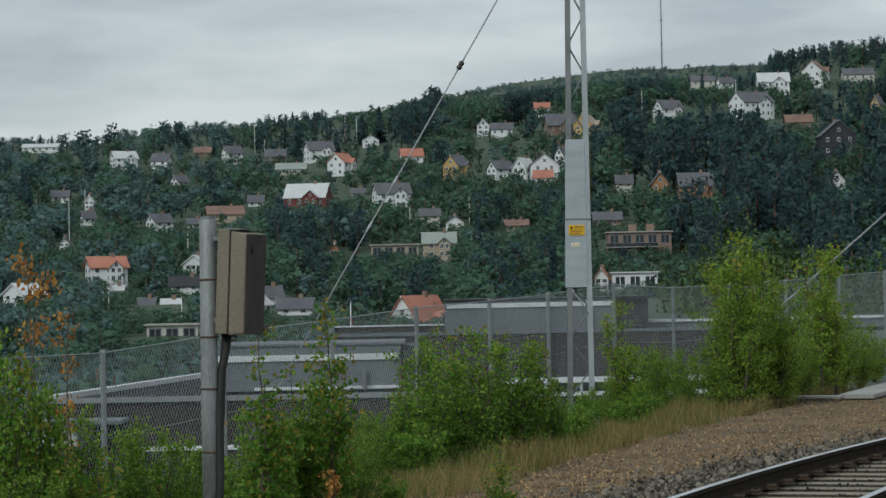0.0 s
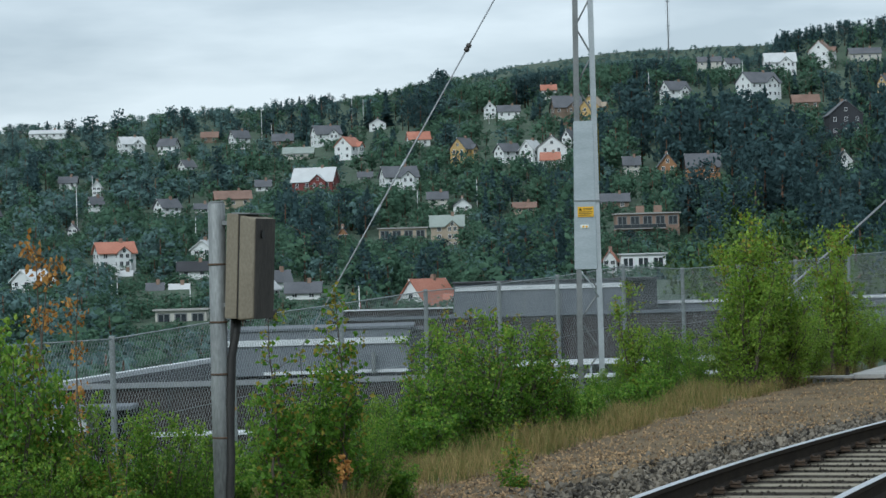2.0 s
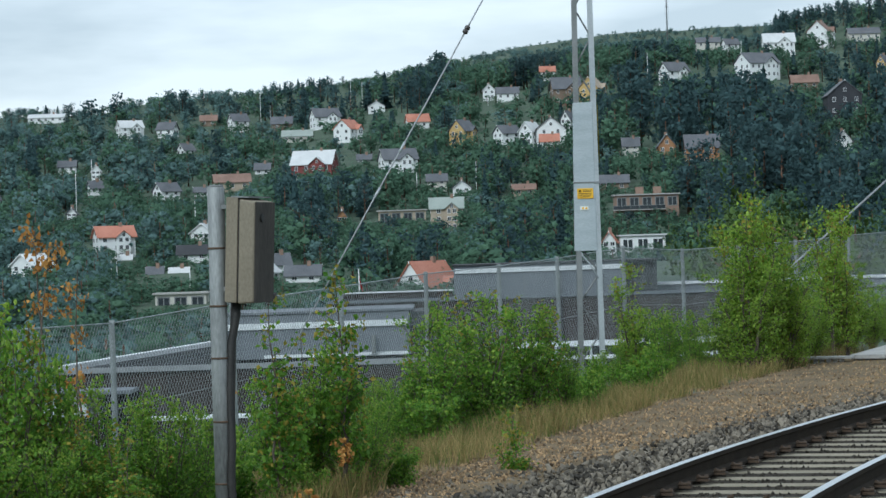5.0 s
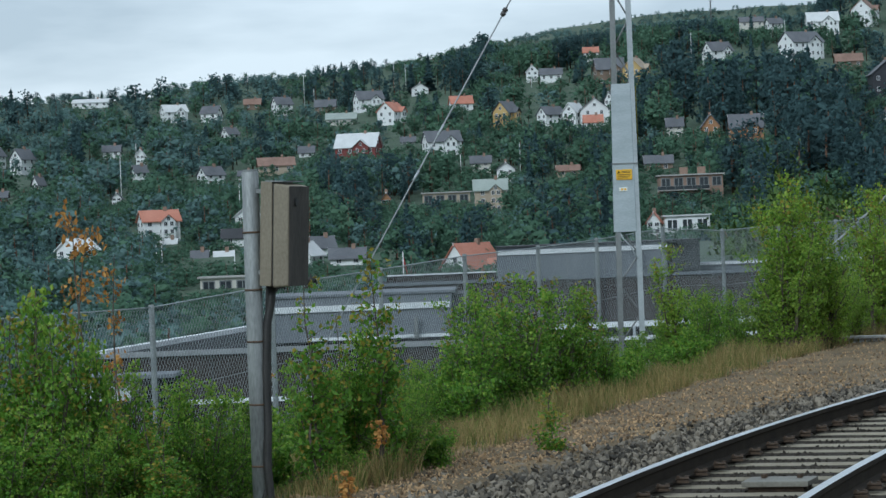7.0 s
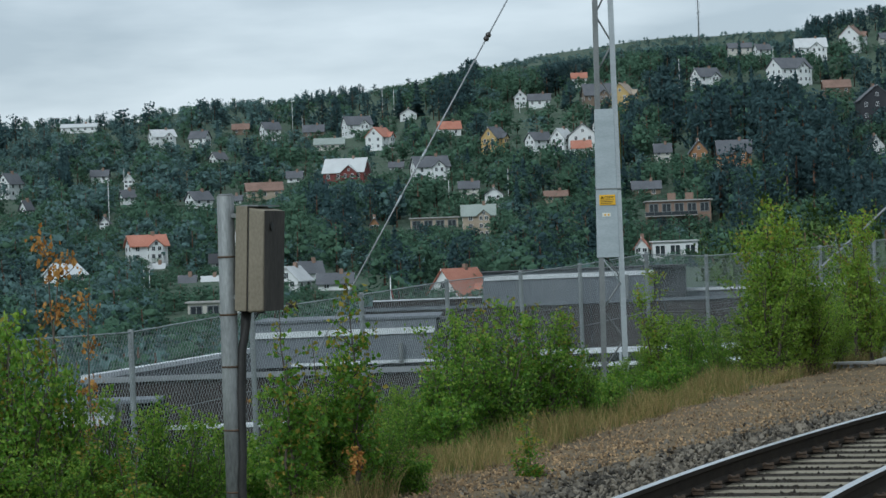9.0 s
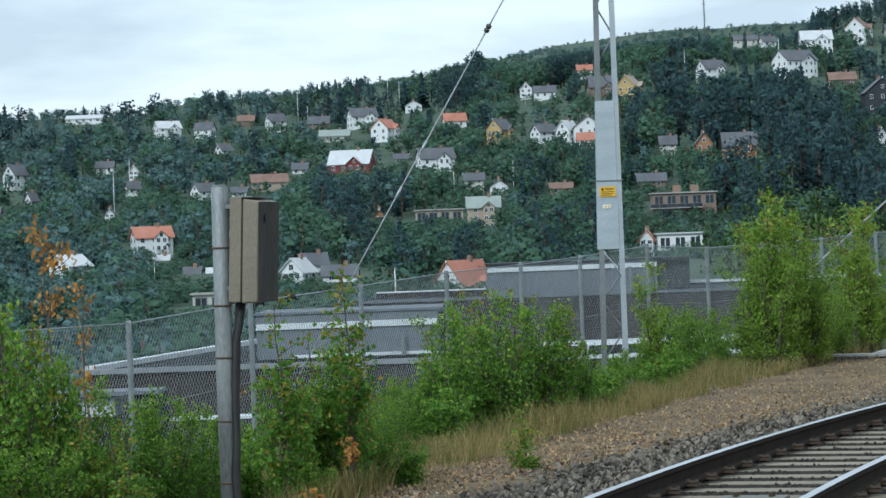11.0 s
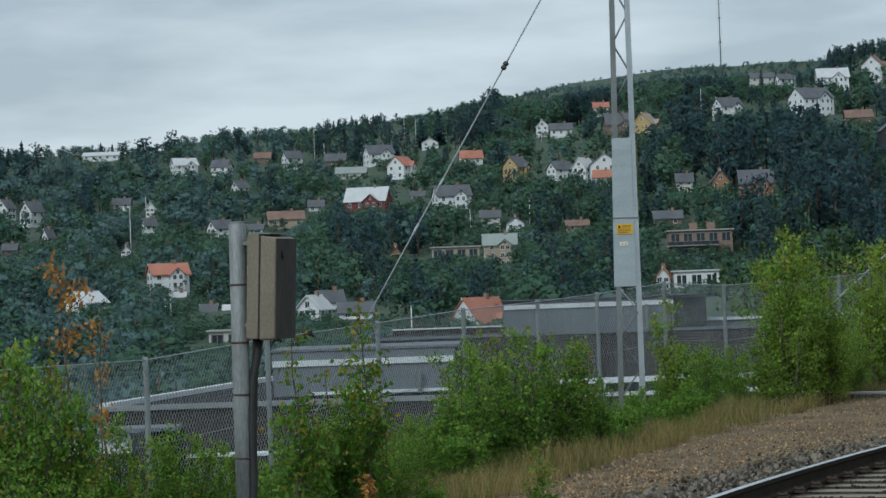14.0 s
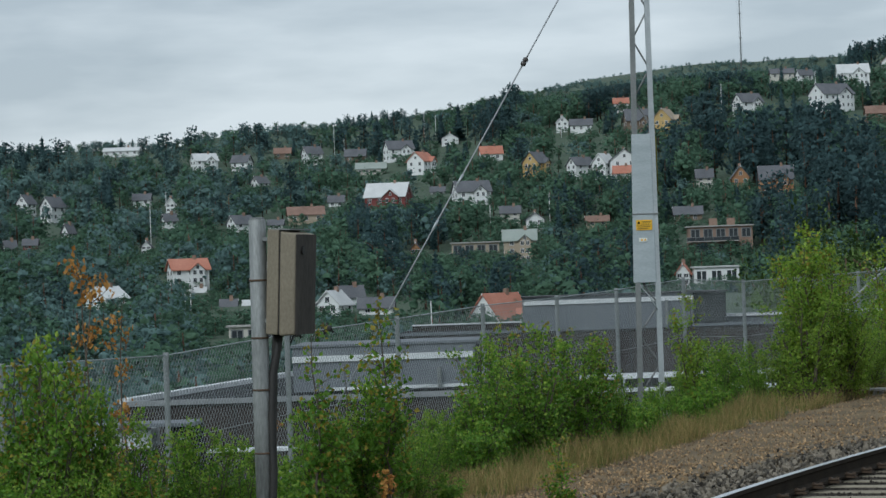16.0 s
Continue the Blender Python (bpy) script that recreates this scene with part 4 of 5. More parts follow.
def modern(x, y, z, w, h, wall, label, floors, balcony, chimneys):
    """A flat-roofed house with wide glazing."""
    HOUSES.append((x, y, z - 0.35 * h, w * 1.1, h * 1.35))
    ob = empty("flat_roofed_house", pose(x, y, z), label, "house", "houses on the hillside")
    body = part("wall", box(-w / 2, w / 2, 0, w * 0.6, -5, h - 0.3), WALL[wall], ob)
    part("roof", box(-w / 2 - 0.4, w / 2 + 0.4, -0.5, w * 0.6 + 0.4, h - 0.3, h, 0.02), ROOF["pale"] if wall == "white" else M["concrete"], ob)
    fh = h / floors
    for k in range(floors):
        n = max(3, int(w / 2.4))
        for i in range(n):
            add_window(body, -w / 2 + w * (i + 0.5) / n, 0, fh * (k + 0.5), 0, w / n * 0.75, fh * 0.6, None if wall == "white" else DARK_WINDOW_MESH)
        if balcony:
            bal = part("balcony", box(-w / 2 - 0.6, w * 0.28, -1.8, 0, fh * k - 0.12, fh * k + 0.06), M["concrete"], ob)
            part("rail", box(-w / 2 - 0.6, w * 0.28, -1.84, -1.78, fh * k + 0.9, fh * k + 0.98), M["galv_dark"], bal)
            part("glass_front", box(-w / 2 - 0.6, w * 0.28, -1.82, -1.8, fh * k + 0.1, fh * k + 0.88), M["pane"], bal)
            for i in range(7):
                xx = -w / 2 - 0.55 + i * (w * 0.78 + 0.5) / 6
                part("baluster", box(xx - 0.03, xx + 0.03, -1.85, -1.77, fh * k, fh * k + 0.95), M["galv_dark"], bal)
    for cx in chimneys:
        part("chimney", box(cx - 0.9, cx + 0.9, 1.5, 3.0, h, h + 1.6, 0.04), WALL["brick"], ob)


modern(45.5, 637.9, 5.7, 14.3, 7.1, "brick", "brown brick house with balconies and two chimneys", 2, True, (-1.5, 2.5))
modern(40.0, 576.4, -0.6, 9.2, 4.1, "white", "white flat-roofed house with wide windows", 1, False, ())
modern(-10.4, 672.2, 8.0, 11.3, 3.5, "tan", "grey deck house with a long railing", 1, True, ())
modern(-44.1, 464.9, -7.4, 8.4, 3.5, "cream", "long pale flat-roofed garage row", 1, False, ())


# ---- woods on the hillside ----
def lump(rng, r, flat, rough):
    bm = bmesh.new()
    bmesh.ops.create_icosphere(bm, subdivisions=1, radius=1.0)
    v = np.array([q.co[:] for q in bm.verts])
    f = [[q.index for q in g.verts] for g in bm.faces]
    bm.free()
    v = v * (1 + rough * (rng.random((len(v), 1)) - 0.5))
    v = v * r
    v[:, 2] *= flat
    return v, np.array(f)


def cards(rng, centres, normals, size):
    """Small leaf sprays, each a bent pair of triangles."""
    n = len(centres)
    d = rng.normal(size=(n, 3))
    d -= 0.4 * normals * (d * normals).sum(1, keepdims=True)
    d /= np.linalg.norm(d, axis=1, keepdims=True) + 1e-9
    u = np.cross(d, rng.normal(size=(n, 3)))
    u /= np.linalg.norm(u, axis=1, keepdims=True) + 1e-9
    s = size * (0.6 + 0.8 * rng.random((n, 1)))
    bend = np.cross(d, u) * s * 0.25
    v = np.stack([centres - d * s * 0.6, centres + u * s * 0.5 + bend, centres + d * s * 0.7, centres - u * s * 0.5 + bend], 1).reshape(-1, 3)
    k = np.arange(n)[:, None] * 4
    f = np.concatenate([k + [0, 1, 2], k + [0, 2, 3]], 0)
    return v, f


def crown_shape(kind, rng, sprays=17, size=1.0):
    """Crown and trunk of a tree about one unit tall: vertices, triangles and number of crown triangles."""
    vs, fs, hub, n = [], [], [], 0

    def put(v, f, c=(0, 0, 0.5)):
        nonlocal n
        vs.append(v)
        hub.append(np.tile(c, (len(v), 1)))
        fs.append(np.array(f) + n)
        n += len(v)
    if kind == "broad":
        k = rng.integers(9, 13)
        for i in range(k):
            t = rng.random() * 6.28
            h = 0.2 + 0.6 * i / k + 0.06 * rng.random()
            out = 0.27 * (1 - abs(h - 0.45) * 1.3) * (0.5 + 0.6 * rng.random())
            r = 0.12 + 0.09 * rng.random()
            v, f = lump(rng, r, 0.85, 0.7)
            c = np.array([out * math.cos(t), out * math.sin(t), h])
            put(v * 0.4 + c, f, c)
            q = v[rng.integers(0, len(v), sprays)]
            nn = q / (np.linalg.norm(q, axis=1, keepdims=True) + 1e-9)
            cv, cf = cards(rng, q * (0.7 + 0.5 * rng.random((len(q), 1))) + rng.normal(size=q.shape) * 0.03 + c, nn, 0.062 * size)
            put(cv, cf, c)
    elif kind == "pine":
        k = rng.integers(9, 12)
        for i in range(k):
            t = rng.random() * 6.28
            h = 0.24 + 0.7 * i / k
            out = 0.2 * (1.1 - 0.8 * (h - 0.24) / 0.76) * (0.4 + 0.8 * rng.random())
            v, f = lump(rng, 0.10 + 0.06 * rng.random(), 0.6, 0.8)
            c = np.array([out * math.cos(t), out * math.sin(t), h])
            put(v * 0.4 + c, f, c)
            q = v[rng.integers(0, len(v), sprays)]
            nn = q / (np.linalg.norm(q, axis=1, keepdims=True) + 1e-9)
            cv, cf = cards(rng, q * (0.75 + 0.6 * rng.random((len(q), 1))) + rng.normal(size=q.shape) * 0.022 + c, nn, 0.056 * size)
            put(cv, cf, c)
    else:
        tiers = 9
        for i in range(tiers):
            h = 0.12 + 0.84 * i / tiers
            r = 0.22 * (1 - i / tiers) + 0.025
            m = 9
            pts = []
            for j in range(m):
                t = 6.283 * (j + rng.random() * 0.6) / m
                rr = r * (0.7 + 0.5 * rng.random())
                pts.append((rr * math.cos(t), rr * math.sin(t), h - 0.05 - 0.03 * rng.random()))
            v = np.array(pts + [(0, 0, h + 0.10)])
            put(v, [(j, (j + 1) % m, m) for j in range(m)])
            q = np.array(pts)
            cv, cf = cards(rng, np.repeat(q, 4, 0) * (0.6 + 0.5 * rng.random((4 * m, 1))) * (1, 1, 0) + (0, 0, h - 0.03) + rng.normal(size=(4 * m, 3)) * 0.012, np.tile((0, 0, 1.0), (4 * m, 1)), 0.04)
            put(cv, cf)
    crown = sum(len(f) for f in fs)
    tv, tf = tube_data([(0, 0, -0.12), (0.01, 0, 0.3), (0, 0.01, 0.8)], [0.025, 0.018, 0.006], 5, False)
    put(np.array(tv), [t for q in tf for t in ((q[0], q[1], q[2]), (q[0], q[2], q[3]))])
    v = np.concatenate(vs)
    mid = np.array((0, 0, 0.5 if kind != "pine" else 0.62))
    own = v - np.concatenate(hub)
    out = (v - mid) * (1, 1, 0.7) + 0.8 * own + rng.normal(size=v.shape) * 0.13 + (0, -0.1, 0.22)
    out /= np.linalg.norm(out, axis=1, keepdims=True) + 1e-9
    return v, np.concatenate(fs), crown, out


def in_the_way(a, e, d, h, w, rng):
    """Whether a tree there would stand before a house."""
    low = 0.42 + 0.42 * rng.random()
    for x, y, z, hw, hh in HOUSES:
        if d > y + 4:
            continue
        gap = abs(x / y - a)
        reach_w = (hw * 0.56) / y + 0.36 * w / d
        if gap < reach_w and e * d + h > (z + low * hh - EYE) / y * d and e < (z + hh - EYE) / y:
            return True
    return False


def build_woods():
    rng = np.random.default_rng(11)
    counts_of = {"broad": 7, "pine": 6, "spruce": 5, "aspen": 5}
    shape = {"aspen": "broad"}
    far_kinds = {k: [crown_shape(shape.get(k, k), rng) for _ in range(n)] for k, n in counts_of.items()}
    kinds = {k: [crown_shape(shape.get(k, k), rng, 30, 0.7) for _ in range(n)] for k, n in counts_of.items()}
    parts = {k: ([], [], [], []) for k in kinds}
    counts = {k: 0 for k in kinds}
    placed = 0
    for i in range(4760):
        a = -0.205 + 0.385 * rng.random()
        top = crest(a)
        e = -0.033 + (top + 0.033) * rng.random() ** 0.85
        if 2600 < i < 3100:
            e = top - 0.0025 * rng.random()
        elif 3100 <= i < 3650:
            a = -0.005 + 0.128 * rng.random()
            top = crest(a)
            e = top - 0.014 * rng.random()
        elif i >= 3650:
            e = -0.01 + (top + 0.01) * rng.random()
        d = reach(a, e)
        if i >= 4600:
            d = 230 + 170 * rng.random()
            e = (-13.7 - EYE) / d
        patch = noise.noise((a * 40, e * 60, 5.0))
        dark = ramp((a - 0.03) / 0.05) * ramp((e - 0.0) / 0.01) * ramp((0.06 - e) / 0.012)
        lean = patch + 0.5 * (rng.random() - 0.5) - 2.2 * (e - 0.02) - 0.5 * dark + 0.35 * ramp((-0.05 - a) / 0.06) * ramp((0.045 - e) / 0.02)
        kind = "broad" if lean > -0.05 else ("pine" if rng.random() < 0.72 else "spruce")
        # Left and far trees switch to the palest crowns, standing for haze.
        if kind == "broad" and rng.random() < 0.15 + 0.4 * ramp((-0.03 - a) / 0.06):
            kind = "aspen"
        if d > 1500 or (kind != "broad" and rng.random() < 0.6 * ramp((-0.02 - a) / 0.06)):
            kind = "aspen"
        h = {"aspen": 6.0 + 5 * rng.random(), "broad": 6.5 + 5.5 * rng.random(), "pine": 9 + 7 * rng.random(), "spruce": 8 + 8 * rng.random()}[kind]
        if kind in ("pine", "spruce"):
            h *= 1 + 0.35 * dark
        h *= 1 - 0.6 * ramp((e - top + 0.008) / 0.008)
        if 0.005 < a < 0.118 and d < 1500 and e > 0.045:
            h = max(min(h, (ridge(a) - 0.0035 - e) * d), 3.0)
        if 3650 <= i < 4600:
            h *= 0.6
        w = h * {"aspen": 1.2, "broad": 1.15, "pine": 0.95, "spruce": 0.7}[kind] * (0.85 + 0.4 * rng.random())
        for shrink in (1.0, 0.6, 0.65, 0.65):
            h, w = h * shrink, w * (shrink + 0.12 if shrink < 1 else 1)
            kind = kind if shrink == 1 else "broad"
            if not in_the_way(a, e, d, h, w, rng):
                break
        else:
            continue
        pool = (kinds if d < 700 and not 3650 <= i < 4600 else far_kinds)[kind]
        v, f, crown, out = pool[rng.integers(0, len(pool))]
        t = rng.random() * 6.283
        c, s = math.cos(t), math.sin(t)
        p = np.stack([(v[:, 0] * c - v[:, 1] * s) * w, (v[:, 0] * s + v[:, 1] * c) * w, v[:, 2] * h], 1) + (a * d, d, EYE + e * d)
        vs, fs, ix, ns = parts[kind]
        ns.append(np.stack([out[:, 0] * c - out[:, 1] * s, out[:, 0] * s + out[:, 1] * c, out[:, 2]], 1))
        vs.append(p)
        fs.append(f + counts[kind])
        idx = np.zeros(len(f), dtype=np.int32)
        idx[crown:] = 1
        ix.append(idx)
        counts[kind] += len(v)
        placed += 1
    for kind, (vs, fs, ix, ns) in parts.items():
        v, f, ix = np.concatenate(vs), np.concatenate(fs), np.concatenate(ix)
        me = mesh_of(kind + "_woods", v.tolist(), f.tolist(), [M[{"aspen": "hazed_far", "broad": "leaf_far", "pine": "pine_far", "spruce": "spruce_far"}[kind]], M["pine_bark"]], ix, True, np.concatenate(ns).tolist())
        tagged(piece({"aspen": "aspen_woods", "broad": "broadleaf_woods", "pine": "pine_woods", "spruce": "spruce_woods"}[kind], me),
               {"aspen": "grey-green trees on the left and far hillside, haze in their colour", "broad": "green broadleaf trees between the hillside houses", "pine": "dark green pines on the hillside", "spruce": "dark spruces on the hillside"}[kind], "woods", kind="stuff")


build_woods()


# ---- shrubs and saplings ----
def sapling(name, label, height, spread, stems, leaves, size, mat, seed, tips=None, tip_share=0.0, low=0.1, group="shrubs on the embankment"):
    """Stems with side twigs and many single folded leaves."""
    rng = np.random.default_rng(seed)
    ob = empty(name, pose(0, 0, 0), label, "shrub", group)
    tw_v, tw_f = [], []
    centres, outs = [], []
    per = max(1, leaves // stems)
    for s in range(stems):
        t = 6.283 * (s + rng.random()) / stems
        top = height * (0.42 + 0.58 * rng.random()) if s else height
        lean = spread * (0.25 + 0.75 * rng.random()) * (0.2 if s == 0 else 1)
        pts = []
        for k in range(6):
            f = k / 5
            pts.append(Vector((lean * f ** 1.3 * math.cos(t) + 0.04 * rng.normal() * height * 0.3, lean * f ** 1.3 * math.sin(t) + 0.04 * rng.normal() * height * 0.3, top * f - 0.05)))
        r0 = 0.006 + 0.006 * height
        v, f = tube_data(pts, [r0 * (1 - 0.85 * k / 5) for k in range(6)], 5, False)
        tw_f += [tuple(i + len(tw_v) for i in q) for q in f]
        tw_v += v
        twigs = max(6, per // 18)
        for w in range(twigs):
            f = low + (1 - low) * rng.random() ** 0.8
            k = min(int(f * 5), 4)
            p = pts[k].lerp(pts[k + 1], f * 5 - k)
            az = rng.random() * 6.283
            ln = (0.12 + 0.34 * spread * (1.15 - f)) * (0.5 + 0.9 * rng.random())
            d = Vector((math.cos(az), math.sin(az), 0.35 + 0.5 * rng.random())).normalized() * ln
            q = p + d
            v, fc = tube_data([p, q], [0.004, 0.0015], 3, False)
            tw_f += [tuple(i + len(tw_v) for i in g) for g in fc]
            tw_v += v
            n = per // twigs + 1
            for _ in range(n):
                g = 0.2 + 0.85 * rng.random()
                c = p + d * g
                centres.append((c.x + rng.normal() * 0.035, c.y + rng.normal() * 0.035, c.z + rng.normal() * 0.035))
                outs.append((math.cos(az), math.sin(az), 0.2))
    piece("stem", mesh_of("stem", tw_v, tw_f, M["bark"], smooth=True), ob)
    c = np.array(centres)
    cut = np.zeros(len(c), dtype=bool)
    if tips:
        cut = rng.random(len(c)) < tip_share * (0.3 + 1.4 * (c[:, 2] / height) ** 2)
    for name_, sel, mm in (("foliage", ~cut, mat), ("turning_foliage", cut, tips)):
        if sel.sum() == 0:
            continue
        v, f = cards(rng, c[sel], np.array(outs)[sel], size)
        piece(name_, mesh_of(name_, v.tolist(), f.tolist(), mm), ob)
    return ob


def plant(ob, x, y, turn, scale, z=None, squash=1.0):
    ob_z = near_height(x, y) - 0.02 if z is None else z
    return copy_thing(ob, pose(x, y, ob_z, 0, 0, turn) @ Matrix.Diagonal((scale * squash, scale * squash, scale, 1)))


def build_shrubs():
    bushy = [sapling("birch_shrub", "leafy green birch shrub on the embankment", 1.5, 0.62, 12, 4700, 0.028, M["leaf"], 21 + k, M["leaf_lime"], 0.4) for k in range(3)]
    limey = [sapling("willow_shrub", "tall light green willow shrub beside the track", 2.2, 0.72, 17, 7600, 0.028, M["leaf_lime"], 31 + k, M["leaf"], 0.3) for k in range(2)]
    thin = [sapling("birch_sapling", "slender green birch sapling", 1.7, 0.25, 3, 1500, 0.031, M["leaf"], 41 + k, M["leaf_turn"], 0.35) for k in range(2)]
    lime_thin = [sapling("willow_sapling", "slender light green willow shoot", 1.7, 0.3, 4, 2400, 0.027, M["leaf_lime"], 45 + k, M["leaf_turn"], 0.12) for k in range(2)]
    weed = [sapling("low_shrub", "low green undergrowth shrub", 0.8, 0.55, 10, 2700, 0.034, M["leaf"], 51 + k, M["leaf_lime"], 0.3, 0.02) for k in range(2)]
    dead = [sapling("withered_sapling", "withered sapling with orange-brown leaves", 1.9, 0.05, 2, 190, 0.03, M["leaf_dead"], 61 + k, low=0.62) for k in range(2)]
    red = sapling("rusty_shoot", "small shoot with rust-red leaves", 0.5, 0.12, 2, 90, 0.06, M["leaf_dead"], 71)
    rng = np.random.default_rng(77)
    for x, y, s, q in ((-3.1, 19.0, 1.25, 0.75), (-3.5, 19.3, 1.15, 0.8), (-2.8, 18.7, 0.6, 1.0), (-3.3, 18.3, 0.7, 1.2), (-2.6, 19.5, 0.5, 1.0), (-2.45, 19.0, 0.4, 1.2),
                       (-1.45, 21.6, 0.72, 0.9), (-1.15, 22.0, 0.86, 0.8), (-0.8, 22.6, 0.42, 0.9), (-1.95, 22.5, 0.5, 1.0), (-1.6, 24.0, 0.45, 1.0),
                       (-0.9, 27.5, 0.42, 1.1), (-0.3, 29.5, 0.95, 1.0), (0.25, 30.3, 1.0, 1.0), (0.75, 31.0, 0.9, 1.0), (-0.75, 30.0, 0.5, 1.1), (1.15, 31.8, 0.6, 1.0), (0.05, 31.5, 0.9, 0.8), (-1.3, 29.0, 0.42, 1.1), (-2.85, 19.4, 0.95, 0.7), (-2.6, 19.6, 0.82, 0.8), (-2.35, 19.9, 0.7, 0.9), (-2.15, 20.2, 0.64, 0.9), (-1.98, 20.5, 0.58, 0.9), (-1.15, 27.2, 0.5, 1.1), (-0.85, 28.4, 0.58, 1.0), (-1.75, 26.5, 0.42, 1.2), (-1.5, 28.0, 0.55, 1.0)):
        plant(bushy[int(rng.integers(0, 3))], x, y, 360 * rng.random(), s * (0.95 + 0.1 * rng.random()), squash=q)
    for x, y, s, q in ((4.15, 40.0, 1.0, 1.0), (4.7, 40.8, 0.92, 1.0), (3.85, 40.6, 0.65, 1.0), (4.5, 41.6, 0.8, 1.0), (5.1, 42.4, 0.62, 1.2), (5.5, 43.4, 0.6, 1.1), (6.0, 44.8, 0.85, 0.9), (6.45, 46.0, 0.72, 1.0), (6.9, 47.0, 0.5, 1.2), (5.2, 43.0, 0.5, 1.2), (7.6, 50, 0.5, 1.5), (8.6, 52, 0.5, 1.5)):
        plant(limey[int(rng.integers(0, 2))], x, y, 360 * rng.random(), s, squash=q)
    for x, y, s in ((1.6, 38.4, 0.38), (2.0, 40.2, 0.45), (3.45, 40.8, 0.5), (3.5, 42.0, 0.7), (2.35, 41.5, 0.5), (2.75, 42.2, 0.75), (3.0, 41.2, 0.7), (3.2, 43.0, 0.8)):
        plant(bushy[int(rng.integers(0, 3))], x, y, 360 * rng.random(), s)
    for x, y, s in ((-1.42, 21.0, 1.0), (-0.98, 21.8, 1.06), (-0.2, 30.6, 1.0), (0.42, 31.0, 0.95), (-3.0, 19.4, 1.0), (-3.3, 19.0, 1.02), (2.6, 41.8, 1.1), (4.25, 40.2, 1.5), (4.0, 40.3, 1.25), (4.55, 40.5, 1.35), (4.85, 40.9, 1.1), (5.9, 44.3, 1.4), (6.15, 44.6, 1.2), (0.1, 30.8, 0.95), (0.6, 31.2, 0.9), (-0.5, 30.2, 0.75), (0.95, 31.2, 0.8), (-3.2, 19.1, 1.1), (-2.95, 19.2, 0.95), (-1.25, 21.9, 0.8), (-0.85, 22.3, 0.5)):
        plant((lime_thin if y > 38 else thin)[int(rng.integers(0, 2))], x, y, 360 * rng.random(), s)
    for i in range(46):
        y = 18.2 + 19 * rng.random()
        x = chip_edge(y) - 0.75 - 3.4 * rng.random()
        plant(weed[i % 2], x, y, 360 * rng.random(), 0.45 + 0.4 * rng.random())
    for i in range(18):
        y = 18.2 + 3.2 * rng.random()
        plant(thin[i % 2], -0.112 * y - 0.05 - 1.5 * rng.random(), y, 360 * rng.random(), 0.3 + 0.25 * rng.random(), squash=1.5)
    for x, y, s in ((-2.9, 18.0, 0.6), (-2.5, 18.4, 0.4), (-3.4, 18.4, 0.7), (-1.2, 20.9, 0.45)):
        plant(weed[0], x, y, 360 * rng.random(), s)
    plant(thin[0], 0.42, 23.6, 40, 0.56, squash=1.3)
    plant(weed[0], -0.55, 22.4, 40, 0.5)
    plant(dead[0], -3.2, 21.3, 10, 1.3, squash=0.8)
    plant(dead[1], -2.93, 21.3, 80, 1.12, squash=0.8)
    plant(dead[1], -2.0, 23.5, 200, 0.55)
    for x, y, z, k in ((-0.93, 20.9, 0.12, 0.45), (-1.15, 20.0, -0.2, 0.5), (-2.3, 21.4, 0.1, 0.4)):
        plant(red, x, y, 30, k, z)
    for o in bushy + limey + thin + lime_thin + weed + dead + [red]:
        for c in list(o.children):
            bpy.data.objects.remove(c)
        bpy.data.objects.remove(o)


build_shrubs()


def build_grass(name, label, mat, count, where, height, seed):
    rng = np.random.default_rng(seed)
    vs, fs = [], []
    for i in range(count):
        x, y = where(rng)
        z = near_height(x, y) - 0.02
        h = height * (0.45 + 0.75 * rng.random()) * (0.75 + 0.9 * max(-0.4, noise.noise((x * 0.8, y * 0.8, 2.0))))
        t = rng.random() * 6.283
        lx, ly = rng.normal(size=2) * 0.34 * h
        w = 0.0028
        dx, dy = w * math.cos(t), w * math.sin(t)
        b = len(vs)
        vs += [(x - dx, y - dy, z), (x + dx, y + dy, z), (x + lx * 0.4 + dx * 0.8, y + ly * 0.4 + dy * 0.8, z + h * 0.6), (x + lx * 0.4 - dx * 0.8, y + ly * 0.4 - dy * 0.8, z + h * 0.6), (x + lx, y + ly, z + h)]
        fs += [(b, b + 1, b + 2, b + 3), (b + 3, b + 2, b + 4)]
    tagged(piece(name, mesh_of(name, vs, fs, mat)), label, "grass", kind="stuff")


def on_bank(rng):
    while True:
        y = 20.0 + 27 * rng.random() ** 1.1
        c = rng.random()
        x = chip_edge(y) + 0.3 - 2.6 * c ** 1.4
        if noise.noise((x * 1.3, y * 0.9, 8.0)) + 0.35 + 0.5 * c > rng.random():
            return x, y


def on_verge_weeds(rng):
    while True:
        y = 18 + 26 * rng.random()
        x = stone_edge(y) + 0.2 - (stone_edge(y) - chip_edge(y) + 0.4) * rng.random()
        if noise.noise((x * 2.0, y * 1.6, 4.0)) > 0.22:
            return x, y


def on_tufts(rng):
    y = 18 + 28 * rng.random()
    return chip_edge(y) - 0.1 - 4.5 * rng.random(), y


build_grass("dry_grass", "straw-coloured dry grass between verge and shrubs", M["straw"], 26000, on_bank, 0.30, 91)
build_grass("mixed_grass", "green and yellow grass on the bank", M["grass"], 14000, on_bank, 0.25, 93)
build_grass("green_grass", "green grass among the shrubs on the bank", M["grass"], 16000, on_tufts, 0.34, 92)
build_grass("verge_weeds", "thin yellow weeds in the gravel verge", M["straw"], 2600, on_verge_weeds, 0.1, 94)


